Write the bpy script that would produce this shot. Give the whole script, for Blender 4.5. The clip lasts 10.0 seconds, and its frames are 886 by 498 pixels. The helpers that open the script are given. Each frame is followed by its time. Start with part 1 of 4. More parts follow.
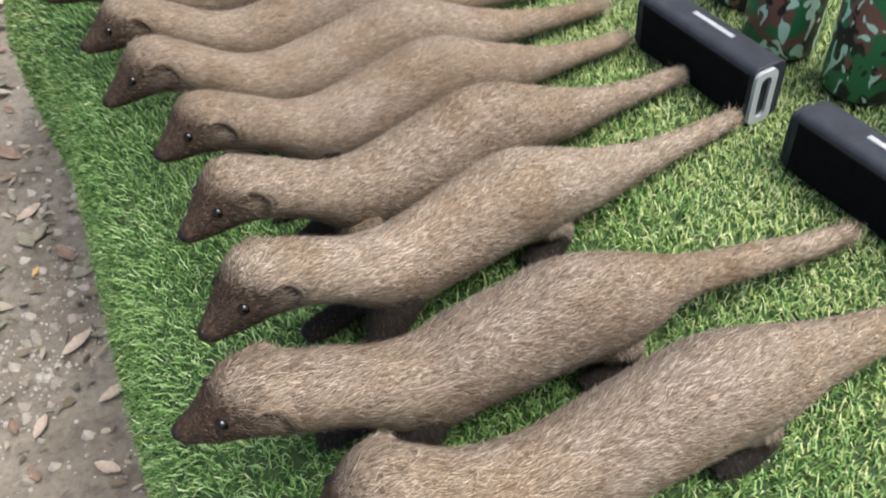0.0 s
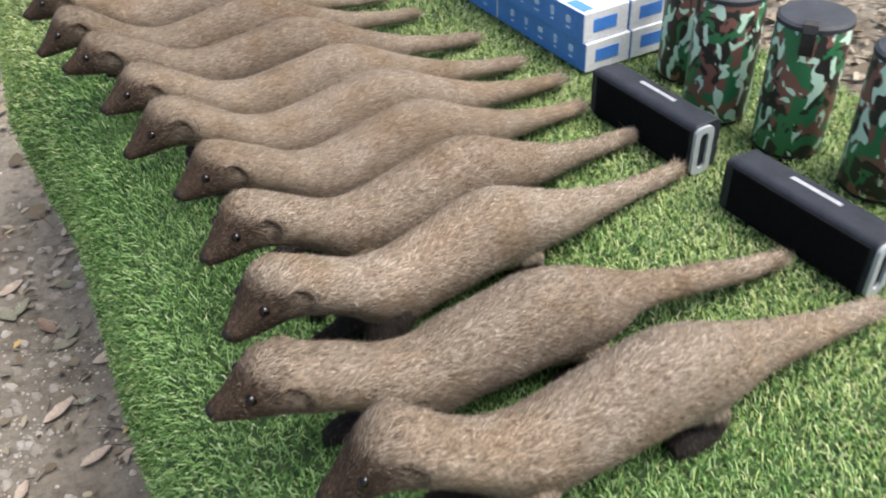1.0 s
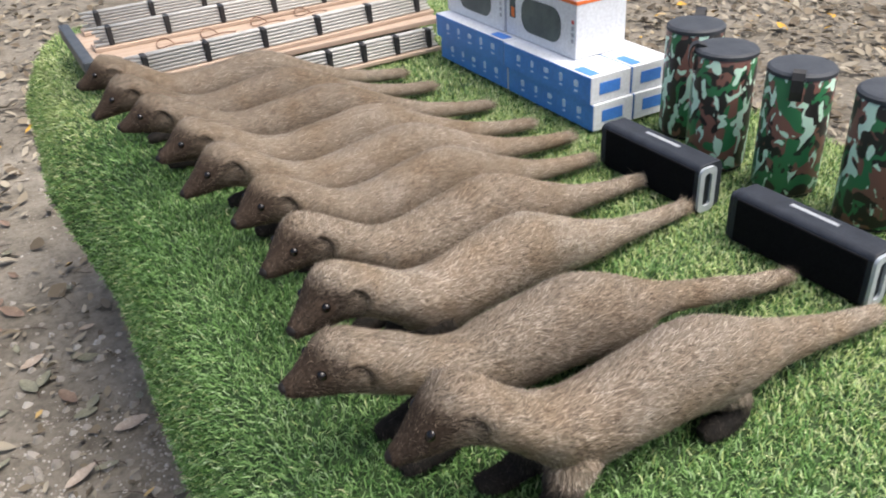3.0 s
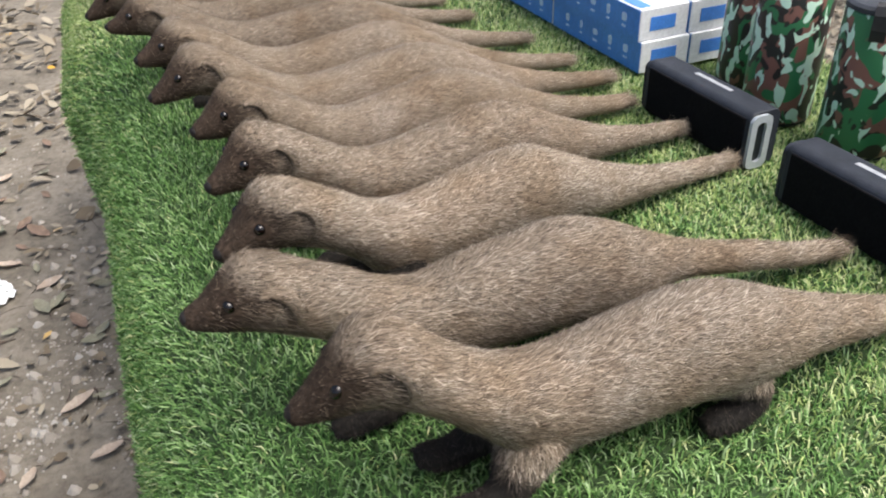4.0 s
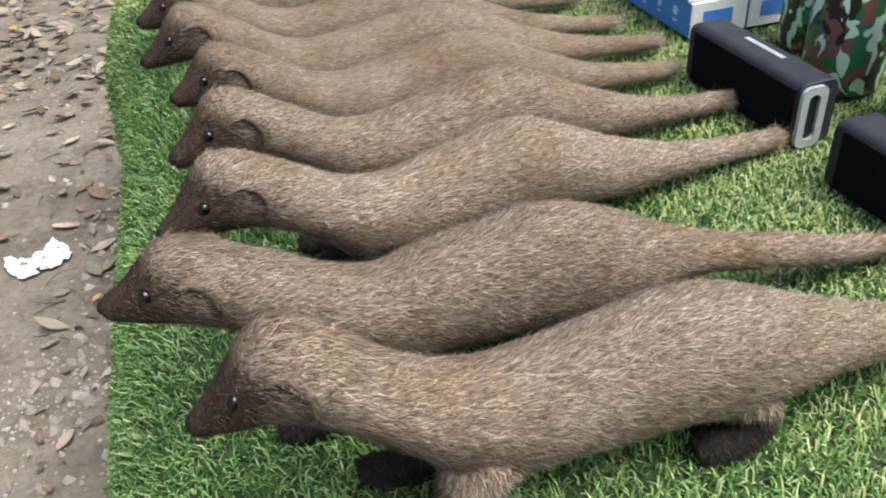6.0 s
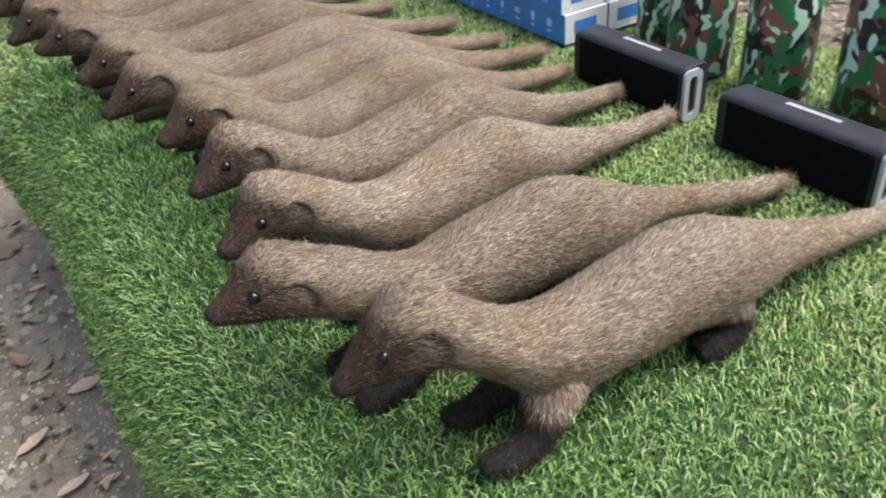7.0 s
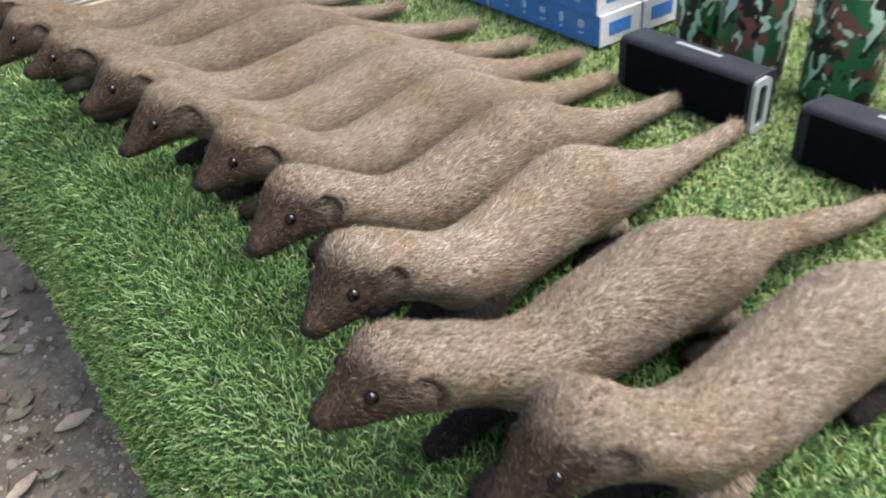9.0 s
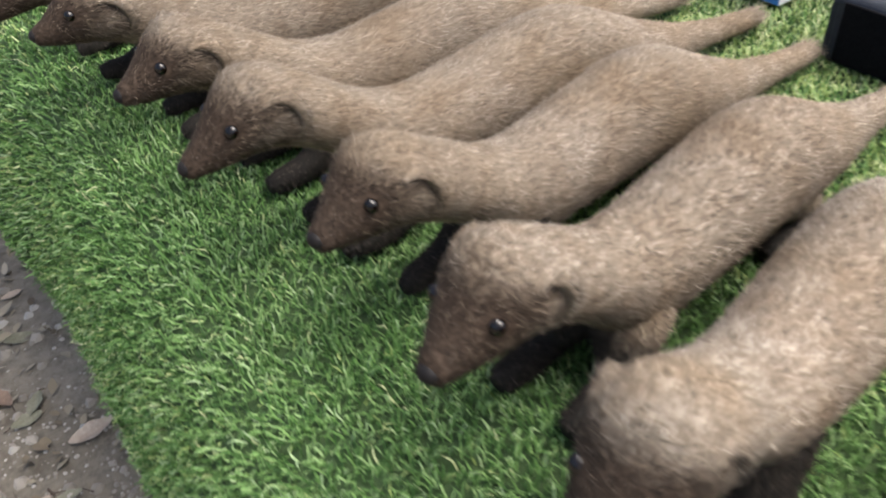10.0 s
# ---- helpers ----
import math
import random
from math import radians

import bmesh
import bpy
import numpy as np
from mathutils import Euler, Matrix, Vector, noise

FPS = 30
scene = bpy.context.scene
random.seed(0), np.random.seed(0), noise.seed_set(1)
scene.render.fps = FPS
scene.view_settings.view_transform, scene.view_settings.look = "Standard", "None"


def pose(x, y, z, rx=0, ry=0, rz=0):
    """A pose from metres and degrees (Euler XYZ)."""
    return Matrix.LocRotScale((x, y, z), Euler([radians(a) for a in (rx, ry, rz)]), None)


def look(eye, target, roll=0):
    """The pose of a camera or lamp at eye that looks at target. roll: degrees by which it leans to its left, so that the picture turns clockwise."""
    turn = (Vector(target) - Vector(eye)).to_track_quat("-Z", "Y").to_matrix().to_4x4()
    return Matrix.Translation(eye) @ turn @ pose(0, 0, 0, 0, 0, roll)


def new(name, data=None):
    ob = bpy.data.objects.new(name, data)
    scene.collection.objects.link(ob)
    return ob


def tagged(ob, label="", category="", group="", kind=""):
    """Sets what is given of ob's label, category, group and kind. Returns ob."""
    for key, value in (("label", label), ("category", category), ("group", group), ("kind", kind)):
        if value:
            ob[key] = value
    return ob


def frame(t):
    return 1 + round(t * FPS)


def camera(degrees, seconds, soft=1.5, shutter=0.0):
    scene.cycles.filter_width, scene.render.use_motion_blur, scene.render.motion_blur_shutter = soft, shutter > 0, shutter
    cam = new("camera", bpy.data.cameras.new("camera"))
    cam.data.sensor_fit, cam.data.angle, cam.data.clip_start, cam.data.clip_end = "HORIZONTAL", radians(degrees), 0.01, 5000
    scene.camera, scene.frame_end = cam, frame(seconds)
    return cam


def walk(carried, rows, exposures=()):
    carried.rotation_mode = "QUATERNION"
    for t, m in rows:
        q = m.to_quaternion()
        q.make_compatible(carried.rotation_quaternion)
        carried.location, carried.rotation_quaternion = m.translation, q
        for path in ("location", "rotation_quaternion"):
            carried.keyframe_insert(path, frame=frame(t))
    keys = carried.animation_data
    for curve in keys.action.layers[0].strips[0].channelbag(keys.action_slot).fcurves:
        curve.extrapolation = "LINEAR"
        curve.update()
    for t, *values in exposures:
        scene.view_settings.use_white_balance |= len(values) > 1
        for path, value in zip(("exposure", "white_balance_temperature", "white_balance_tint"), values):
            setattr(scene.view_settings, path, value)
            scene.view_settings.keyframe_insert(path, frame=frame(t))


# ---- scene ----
cam = camera(56.8, 10.0, soft=1.85, shutter=0.35)
PATH = [
    (0, (0.034, -0.003, 1.303), (0.54, 1.309, -0.119), -6.1),
    (0.5, (0.033, -0.057, 1.313), (0.56, 1.378, 0.023), -4.5),
    (1, (-0.043, -0.103, 1.321), (0.631, 1.307, 0.073), -3.8),
    (1.5, (-0.11, -0.173, 1.337), (0.676, 1.182, 0.094), -3.3),
    (2, (-0.122, -0.179, 1.344), (0.715, 1.185, 0.144), -3.2),
    (2.5, (-0.134, -0.177, 1.352), (0.685, 1.271, 0.242), -3.7),
    (3, (-0.141, -0.183, 1.293), (0.628, 1.344, 0.255), -3.9),
    (3.2, (-0.134, -0.18, 1.26), (0.612, 1.368, 0.238), -3.9),
    (4.3, (0.031, -0.11, 1.174), (0.514, 1.456, 0.029), -3.4),
    (4.5, (0.059, -0.101, 1.163), (0.46, 1.48, 0.005), -4.8),
    (5, (0.072, -0.078, 1.163), (0.423, 1.518, 0.011), -4.3),
    (5.5, (0.079, -0.072, 1.17), (0.434, 1.528, 0.024), -4.3),
    (6, (0.082, -0.092, 1.159), (0.468, 1.491, -0.002), -4.6),
    (6.2, (0.078, -0.099, 1.159), (0.506, 1.476, 0.002), -4.5),
    (7.3, (-0.163, -0.142, 1.219), (0.759, 1.246, 0.112), -5.3),
    (7.5, (-0.184, -0.146, 1.231), (0.804, 1.21, 0.142), -5.2),
    (8, (-0.216, -0.14, 1.245), (0.819, 1.206, 0.188), -5.1),
    (8.5, (-0.209, -0.096, 1.23), (0.779, 1.265, 0.147), -5.4),
    (9, (-0.137, 0.024, 1.201), (0.728, 1.399, 0.035), -5.1),
    (9.5, (-0.093, 0.155, 1.148), (0.659, 1.534, -0.089), -5.4),
    (10, (-0.108, 0.323, 1.13), (0.7, 1.622, -0.159), -4.4),
]
walk(cam, [(t, look(eye, target, roll)) for t, eye, target, roll in PATH],
     [(0, 0.82), (1, 0.80), (2.5, 0.74), (3.2, 0.72), (4.5, 0.70), (6, 0.70), (7.5, 0.78), (9, 0.82), (10, 0.88)])

# ---- light ----
SUN_ELEV, SUN_TURN = radians(66), radians(136)
world = bpy.data.worlds.new("overcast_sky")
scene.world = world
world.use_nodes = True
wn = world.node_tree.nodes
sky = wn.new("ShaderNodeTexSky")
sky.sky_type = "NISHITA"
sky.sun_disc = False
sky.sun_elevation, sky.sun_rotation = SUN_ELEV, SUN_TURN
sky.air_density, sky.dust_density, sky.ozone_density = 1.0, 6.0, 0.6
wn["Background"].inputs["Strength"].default_value = 0.138
world.node_tree.links.new(sky.outputs["Color"], wn["Background"].inputs["Color"])
sun_data = bpy.data.lights.new("sun", "SUN")
sun_data.energy, sun_data.angle, sun_data.color = 2.15, radians(42), (1.0, 0.98, 0.95)
sun = new("sun", sun_data)
sun.rotation_euler = Euler((radians(90) - SUN_ELEV, 0, radians(180) - SUN_TURN))

TOP = 0.72          # upper face of the turf backing
rng = np.random.default_rng(7)


# ---- materials ----
def material(name, rough=0.6, metal=0.0, spec=0.5):
    m = bpy.data.materials.new(name)
    m.use_nodes = True
    nodes, links = m.node_tree.nodes, m.node_tree.links
    bsdf = nodes["Principled BSDF"]
    bsdf.inputs["Roughness"].default_value = rough
    bsdf.inputs["Metallic"].default_value = metal
    bsdf.inputs["Specular IOR Level"].default_value = spec
    return m, nodes, links, bsdf


def ramp(nodes, stops, mode="LINEAR"):
    r = nodes.new("ShaderNodeValToRGB")
    r.color_ramp.interpolation = mode
    e = r.color_ramp.elements
    while len(e) < len(stops):
        e.new(0.5)
    for k, (p, c) in zip(e, stops):
        k.position, k.color = p, (*c, 1)
    return r


def noise_tex(nodes, links, scale, detail=4, rough=0.6, stretch=None):
    co = nodes.new("ShaderNodeTexCoord")
    n = nodes.new("ShaderNodeTexNoise")
    n.inputs["Scale"].default_value, n.inputs["Detail"].default_value, n.inputs["Roughness"].default_value = scale, detail, rough
    if stretch:
        mp = nodes.new("ShaderNodeMapping")
        mp.inputs["Scale"].default_value = stretch
        links.new(co.outputs["Object"], mp.inputs["Vector"])
        links.new(mp.outputs["Vector"], n.inputs["Vector"])
    else:
        links.new(co.outputs["Object"], n.inputs["Vector"])
    return n


def mix(nodes, links, a, b, fac, blend="MIX"):
    m = nodes.new("ShaderNodeMix")
    m.data_type, m.blend_type = "RGBA", blend
    for i, v in ((0, fac), (6, a), (7, b)):
        if isinstance(v, bpy.types.NodeSocket):
            links.new(v, m.inputs[i])
        else:
            m.inputs[i].default_value = (*v, 1) if i else v
    return m.outputs[2]


def bump(nodes, links, bsdf, height, strength, dist=0.002):
    b = nodes.new("ShaderNodeBump")
    b.inputs["Strength"].default_value, b.inputs["Distance"].default_value = strength, dist
    links.new(height, b.inputs["Height"])
    links.new(b.outputs["Normal"], bsdf.inputs["Normal"])


def plain(name, c1, c2, scale=30, rough=0.6, metal=0.0, spec=0.5, bumps=0.0, fine=None, stretch=None):
    """Two tones mixed by a coarse and a fine noise, with fine relief."""
    m, nodes, links, bsdf = material(name, rough, metal, spec)
    n = noise_tex(nodes, links, scale, 5, 0.65, stretch)
    r = ramp(nodes, [(0.35, c1), (0.65, c2)])
    links.new(n.outputs["Fac"], r.inputs["Fac"])
    f = noise_tex(nodes, links, fine or scale * 9, 3, 0.6, stretch)
    g = ramp(nodes, [(0.3, (0.86, 0.86, 0.86)), (0.7, (1.1, 1.1, 1.1))])
    links.new(f.outputs["Fac"], g.inputs["Fac"])
    links.new(mix(nodes, links, r.outputs["Color"], g.outputs["Color"], 1.0, "MULTIPLY"), bsdf.inputs["Base Color"])
    if bumps:
        bump(nodes, links, bsdf, f.outputs["Fac"], bumps)
    return m


def island(name, stops, rough=0.6, spec=0.3, patch=None, patch_scale=9.0, transmit=0.0):
    """Tones drawn piece by piece, with a wider patchy tint."""
    m, nodes, links, bsdf = material(name, rough, 0, spec)
    geo = nodes.new("ShaderNodeNewGeometry")
    r = ramp(nodes, stops)
    links.new(geo.outputs["Random Per Island"], r.inputs["Fac"])
    out = r.outputs["Color"]
    if patch:
        n = noise_tex(nodes, links, patch_scale, 4, 0.6)
        p = ramp(nodes, [(0.36, (1, 1, 1)), (0.62, patch)])
        links.new(n.outputs["Fac"], p.inputs["Fac"])
        out = mix(nodes, links, out, p.outputs["Color"], 1.0, "MULTIPLY")
    links.new(out, bsdf.inputs["Base Color"])
    return m


M_TURF = island("turf_blade", [(0, (0.036, 0.088, 0.026)), (0.3, (0.094, 0.190, 0.053)), (0.65, (0.188, 0.322, 0.106)), (0.92, (0.295, 0.430, 0.190)), (1, (0.40, 0.52, 0.30))],
                rough=0.62, spec=0.15, patch=(0.82, 0.9, 0.8), patch_scale=5)
# yellowed blades; also strewn rightwards to paint light from the right
M_THATCH_LIT = island("yellowed_and_lit_turf_blade", [(0, (0.19, 0.28, 0.075)), (0.5, (0.36, 0.46, 0.17)), (1, (0.54, 0.58, 0.33))], rough=0.55, spec=0.3)
M_BACK = plain("turf_backing", (0.022, 0.050, 0.014), (0.045, 0.085, 0.024), 60, 0.9, bumps=0.6)


def fur_material(name, hair, even=0.0):
    """Tan fur that turns dark brown on the face and in the shaded ear fold and black on the legs, by the markings
    stored on the mesh; even evens out the locks.
    """
    m, nodes, links, bsdf = material(name, 0.75, 0, 0.2)
    pick = nodes.new("ShaderNodeNewGeometry").outputs["Random Per Island"] if hair else noise_tex(nodes, links, 420, 2, 0.6, (0.3, 1, 1)).outputs["Fac"]
    tones = ([(0, (0.072, 0.058, 0.044)), (0.22, (0.190, 0.156, 0.121)), (0.6, (0.332, 0.282, 0.224)), (0.84, (0.50, 0.438, 0.362)), (1, (0.72, 0.65, 0.56))],
             [(0, (0.010, 0.007, 0.005)), (0.45, (0.032, 0.021, 0.014)), (0.8, (0.088, 0.061, 0.042)), (1, (0.34, 0.26, 0.185))],
             [(0, (0.006, 0.005, 0.0045)), (0.7, (0.014, 0.012, 0.010)), (0.92, (0.026, 0.021, 0.018)), (1, (0.055, 0.045, 0.037))])
    if even:
        tones[0][:] = [(p, tuple(v + 0.5 * even * (m - v) for v, m in zip(c, (0.315, 0.266, 0.211)))) for p, c in tones[0]]
    cols = []
    for stops in tones:
        r = ramp(nodes, stops)
        links.new(pick, r.inputs["Fac"])
        cols.append(r.outputs["Color"])
    info = nodes.new("ShaderNodeObjectInfo")
    co = nodes.new("ShaderNodeTexCoord")
    shift = nodes.new("ShaderNodeVectorMath")
    shift.operation = "MULTIPLY_ADD"
    shift.inputs[1].default_value = (1, 1, 1)
    links.new(co.outputs["Object"], shift.inputs[0])
    links.new(info.outputs["Random"], shift.inputs[2])
    tan = cols[0]
    for scale, lo, hi, tint in ((11, 0.45, 0.68, (0.85, 0.785, 0.70)), (45, 0.42, 0.68, (0.84, 0.80, 0.76)), (6, 0.50, 0.70, (1.10, 1.10, 1.12))):
        n = nodes.new("ShaderNodeTexNoise")
        n.inputs["Scale"].default_value, n.inputs["Detail"].default_value = scale, 3
        links.new(shift.outputs["Vector"], n.inputs["Vector"])
        p = ramp(nodes, [(lo, (1, 1, 1)), (hi, tint)])
        links.new(n.outputs["Fac"], p.inputs["Fac"])
        tan = mix(nodes, links, tan, p.outputs["Color"], 1.0, "MULTIPLY")
    # locks: long streaks along the body, and hairs darker at the root than at the tip
    lay = nodes.new("ShaderNodeMapping")
    lay.inputs["Scale"].default_value = (150, 700, 700)
    links.new(shift.outputs["Vector"], lay.inputs["Vector"])
    lock = nodes.new("ShaderNodeTexNoise")
    lock.inputs["Scale"].default_value, lock.inputs["Detail"].default_value, lock.inputs["Distortion"].default_value = 1.0, 2, 0.8
    links.new(lay.outputs["Vector"], lock.inputs["Vector"])
    streak = ramp(nodes, [(0.32, (0.62, 0.60, 0.57)), (0.52, (0.97, 0.97, 0.97)), (0.70, (1.28, 1.28, 1.27))])
    links.new(lock.outputs["Fac"], streak.inputs["Fac"])
    tan = mix(nodes, links, tan, streak.outputs["Color"], 1.0 - even, "MULTIPLY")
    along = nodes.new("ShaderNodeAttribute")
    along.attribute_name = "hair_tip"
    root = ramp(nodes, [(0, (0.60, 0.575, 0.54)), (0.7, (1.10, 1.10, 1.10))])
    links.new(along.outputs["Fac"], root.inputs["Fac"])
    tan = mix(nodes, links, tan, root.outputs["Color"], 1.0 - 0.6 * even, "MULTIPLY")
    one = ramp(nodes, [(0, (0.88, 0.86, 0.84)), (1, (1.05, 1.05, 1.05))])
    links.new(info.outputs["Random"], one.inputs["Fac"])
    out = mix(nodes, links, tan, one.outputs["Color"], 1.0, "MULTIPLY")
    for col, key in zip(cols[1:], ("face_mark_and_ear_shade", "leg_marking")):
        at = nodes.new("ShaderNodeAttribute")
        at.attribute_name = key
        out = mix(nodes, links, out, col, at.outputs["Fac"])
    links.new(out, bsdf.inputs["Base Color"])
    return m


M_FUR = fur_material("fur", True)
M_FINE = fur_material("fine_fur", True, 0.75)
M_SKIN = fur_material("fur_ground", False)
M_EYE = plain("glass_eye", (0.0025, 0.0015, 0.001), (0.004, 0.002, 0.0015), 90, 0.04, spec=0.5)
M_NOSE = plain("dark_nose", (0.008, 0.007, 0.007), (0.015, 0.012, 0.011), 90, 0.6, spec=0.25)
M_CASE = plain("charcoal_rubber", (0.016, 0.020, 0.028), (0.026, 0.031, 0.042), 60, 0.62, spec=0.35, bumps=0.15)
M_GRILLE = plain("black_mesh_grille", (0.005, 0.005, 0.006), (0.009, 0.009, 0.010), 300, 0.85, spec=0.05, bumps=0.2)
M_RING = plain("grey_metal_paint", (0.38, 0.42, 0.45), (0.46, 0.50, 0.53), 60, 0.4, metal=0.2)
M_SLOT = plain("dark_slot", (0.008, 0.010, 0.014), (0.014, 0.017, 0.022), 90, 0.4)
M_PLATE = plain("pale_grey_print", (0.27, 0.285, 0.30), (0.40, 0.42, 0.44), 120, 0.5)
M_LID = plain("slate_rubber_lid", (0.026, 0.031, 0.040), (0.042, 0.048, 0.058), 40, 0.65, bumps=0.2)
M_STRAP = plain("black_strap", (0.012, 0.012, 0.013), (0.022, 0.022, 0.024), 120, 0.6)
M_CARD = plain("white_card", (0.78, 0.79, 0.80), (0.84, 0.85, 0.86), 20, 0.45)
M_WHITEBOX = plain("white_carton", (0.68, 0.70, 0.73), (0.74, 0.76, 0.79), 20, 0.45)
M_BLUE = plain("blue_carton_print", (0.050, 0.20, 0.58), (0.068, 0.25, 0.66), 20, 0.4)
M_PALEBLUE = plain("pale_blue_print", (0.36, 0.52, 0.78), (0.58, 0.70, 0.86), 160, 0.5)
M_LABEL = plain("bright_blue_print", (0.05, 0.20, 0.62), (0.07, 0.24, 0.68), 40, 0.5)
M_ORANGE = plain("orange_print", (0.75, 0.14, 0.03), (0.82, 0.19, 0.04), 40, 0.5)
M_RED = plain("red_print", (0.50, 0.06, 0.06), (0.60, 0.10, 0.09), 60, 0.5)
M_REDTUBE = plain("red_paper", (0.62, 0.05, 0.06), (0.75, 0.09, 0.10), 60, 0.5)
M_PHOTO = plain("grey_green_print", (0.05, 0.075, 0.08), (0.09, 0.12, 0.12), 25, 0.45)
M_INK = plain("grey_print", (0.35, 0.36, 0.40), (0.45, 0.46, 0.50), 60, 0.5)
M_WOOD = plain("pale_pink_wood", (0.36, 0.265, 0.195), (0.46, 0.35, 0.27), 6, 0.65, bumps=0.25, stretch=(1, 12, 12))
M_ROD = plain("dull_aluminium_rod", (0.34, 0.335, 0.315), (0.48, 0.47, 0.445), 30, 0.5, metal=0.0, stretch=(1, 6, 6))
M_CLIP = plain("black_rubber_band", (0.010, 0.010, 0.011), (0.020, 0.020, 0.022), 80, 0.6)
M_WIRE = plain("rusty_wire", (0.16, 0.09, 0.06), (0.26, 0.16, 0.11), 80, 0.6, metal=0.4)
M_BAR = plain("dark_grey_steel", (0.06, 0.07, 0.08), (0.10, 0.11, 0.12), 40, 0.5, metal=0.4)
M_TISSUE = plain("white_tissue", (0.78, 0.80, 0.82), (0.86, 0.87, 0.88), 60, 0.8)
M_TABLE = plain("grey_brown_table_wood", (0.16, 0.12, 0.09), (0.24, 0.18, 0.13), 5, 0.7, bumps=0.3, stretch=(12, 1, 12))
M_LEAF = island("dry_leaf", [(0, (0.10, 0.075, 0.048)), (0.3, (0.175, 0.143, 0.098)), (0.6, (0.245, 0.21, 0.152)), (0.93, (0.315, 0.28, 0.215)), (0.97, (0.37, 0.33, 0.26)), (0.982, (0.55, 0.33, 0.05)), (1, (0.5, 0.28, 0.04))],
                rough=0.7, spec=0.3)
M_LEAVES = [plain("brown_leaf", (0.15, 0.10, 0.07), (0.28, 0.20, 0.145), 30, 0.7, bumps=0.3), plain("beige_leaf", (0.33, 0.26, 0.20), (0.48, 0.41, 0.34), 30, 0.7, bumps=0.3),
            plain("grey_green_leaf", (0.16, 0.16, 0.11), (0.28, 0.27, 0.20), 30, 0.7, bumps=0.3)]
M_TWIG = plain("dark_twig", (0.05, 0.035, 0.026), (0.10, 0.07, 0.05), 40, 0.85)
M_PEBBLE = island("pale_pebble", [(0, (0.22, 0.20, 0.17)), (0.6, (0.33, 0.30, 0.26)), (1, (0.45, 0.43, 0.39))], rough=0.85)


def ground_material():
    m, nodes, links, bsdf = material("trodden_concrete_and_earth", 0.9, 0, 0.2)
    a = noise_tex(nodes, links, 2.2, 8, 0.65)
    b = noise_tex(nodes, links, 45, 6, 0.7)
    r = ramp(nodes, [(0.30, (0.135, 0.118, 0.092)), (0.5, (0.203, 0.181, 0.146)), (0.72, (0.272, 0.246, 0.203))])
    links.new(a.outputs["Fac"], r.inputs["Fac"])
    s = ramp(nodes, [(0.28, (0.62, 0.60, 0.58)), (0.5, (1, 1, 1)), (0.75, (1.25, 1.25, 1.25))])
    links.new(b.outputs["Fac"], s.inputs["Fac"])
    c = noise_tex(nodes, links, 7.5, 7, 0.7)
    d = ramp(nodes, [(0.40, (0.68, 0.67, 0.66)), (0.52, (1, 1, 1))])
    links.new(c.outputs["Fac"], d.inputs["Fac"])
    base = mix(nodes, links, r.outputs["Color"], s.outputs["Color"], 1.0, "MULTIPLY")
    links.new(mix(nodes, links, base, d.outputs["Color"], 0.75, "MULTIPLY"), bsdf.inputs["Base Color"])
    bump(nodes, links, bsdf, b.outputs["Fac"], 0.8, 0.010)
    return m


def camo_material():
    m, nodes, links, bsdf = material("camouflage_fabric", 0.38, 0, 0.5)
    oi = nodes.new("ShaderNodeObjectInfo")
    co = nodes.new("ShaderNodeTexCoord")

    def layer(scale, offset, lo, stretch=(1, 1, 0.75)):
        add = nodes.new("ShaderNodeVectorMath")
        add.operation = "ADD"
        add.inputs[1].default_value = offset
        mp = nodes.new("ShaderNodeMapping")
        mp.inputs["Scale"].default_value = stretch
        links.new(co.outputs["Object"], mp.inputs["Vector"])
        links.new(mp.outputs["Vector"], add.inputs[0])
        n = nodes.new("ShaderNodeTexNoise")
        n.inputs["Scale"].default_value, n.inputs["Detail"].default_value, n.inputs["Distortion"].default_value = scale, 1.2, 0.9
        links.new(add.outputs["Vector"], n.inputs["Vector"])
        r = ramp(nodes, [(lo, (0, 0, 0)), (lo + 0.012, (1, 1, 1))])
        links.new(n.outputs["Fac"], r.inputs["Fac"])
        return r.outputs["Color"]

    c = mix(nodes, links, (0.018, 0.016, 0.016), (0.20, 0.095, 0.075), layer(33, (1.3, 0, 0), 0.47))
    c = mix(nodes, links, c, (0.03, 0.17, 0.07), layer(34, (0, 4.7, 0), 0.525))
    c = mix(nodes, links, c, (0.016, 0.020, 0.018), layer(42, (5, 1, 9), 0.615))
    c = mix(nodes, links, c, (0.55, 0.78, 0.64), layer(56, (9, 3.1, 2), 0.575, (1, 1, 0.6)))
    links.new(c, bsdf.inputs["Base Color"])
    weave = noise_tex(nodes, links, 900, 2, 0.5)
    bump(nodes, links, bsdf, weave.outputs["Fac"], 0.12, 0.0008)
    return m


M_GROUND = ground_material()
M_CAMO = camo_material()


# ---- mesh tools ----
def mesh_ob(name, verts, faces, mats, index=None, smooth=None):
    me = bpy.data.meshes.new(name)
    me.from_pydata(verts if isinstance(verts, list) else verts.tolist(), [], faces)
    for m in mats:
        me.materials.append(m)
    if index is not None:
        me.polygons.foreach_set("material_index", np.asarray(index, dtype=np.int32))
    if smooth is not None:
        me.polygons.foreach_set("use_smooth", np.broadcast_to(np.asarray(smooth, dtype=bool), len(me.polygons)).copy())
    me.update()
    return new(name, me)


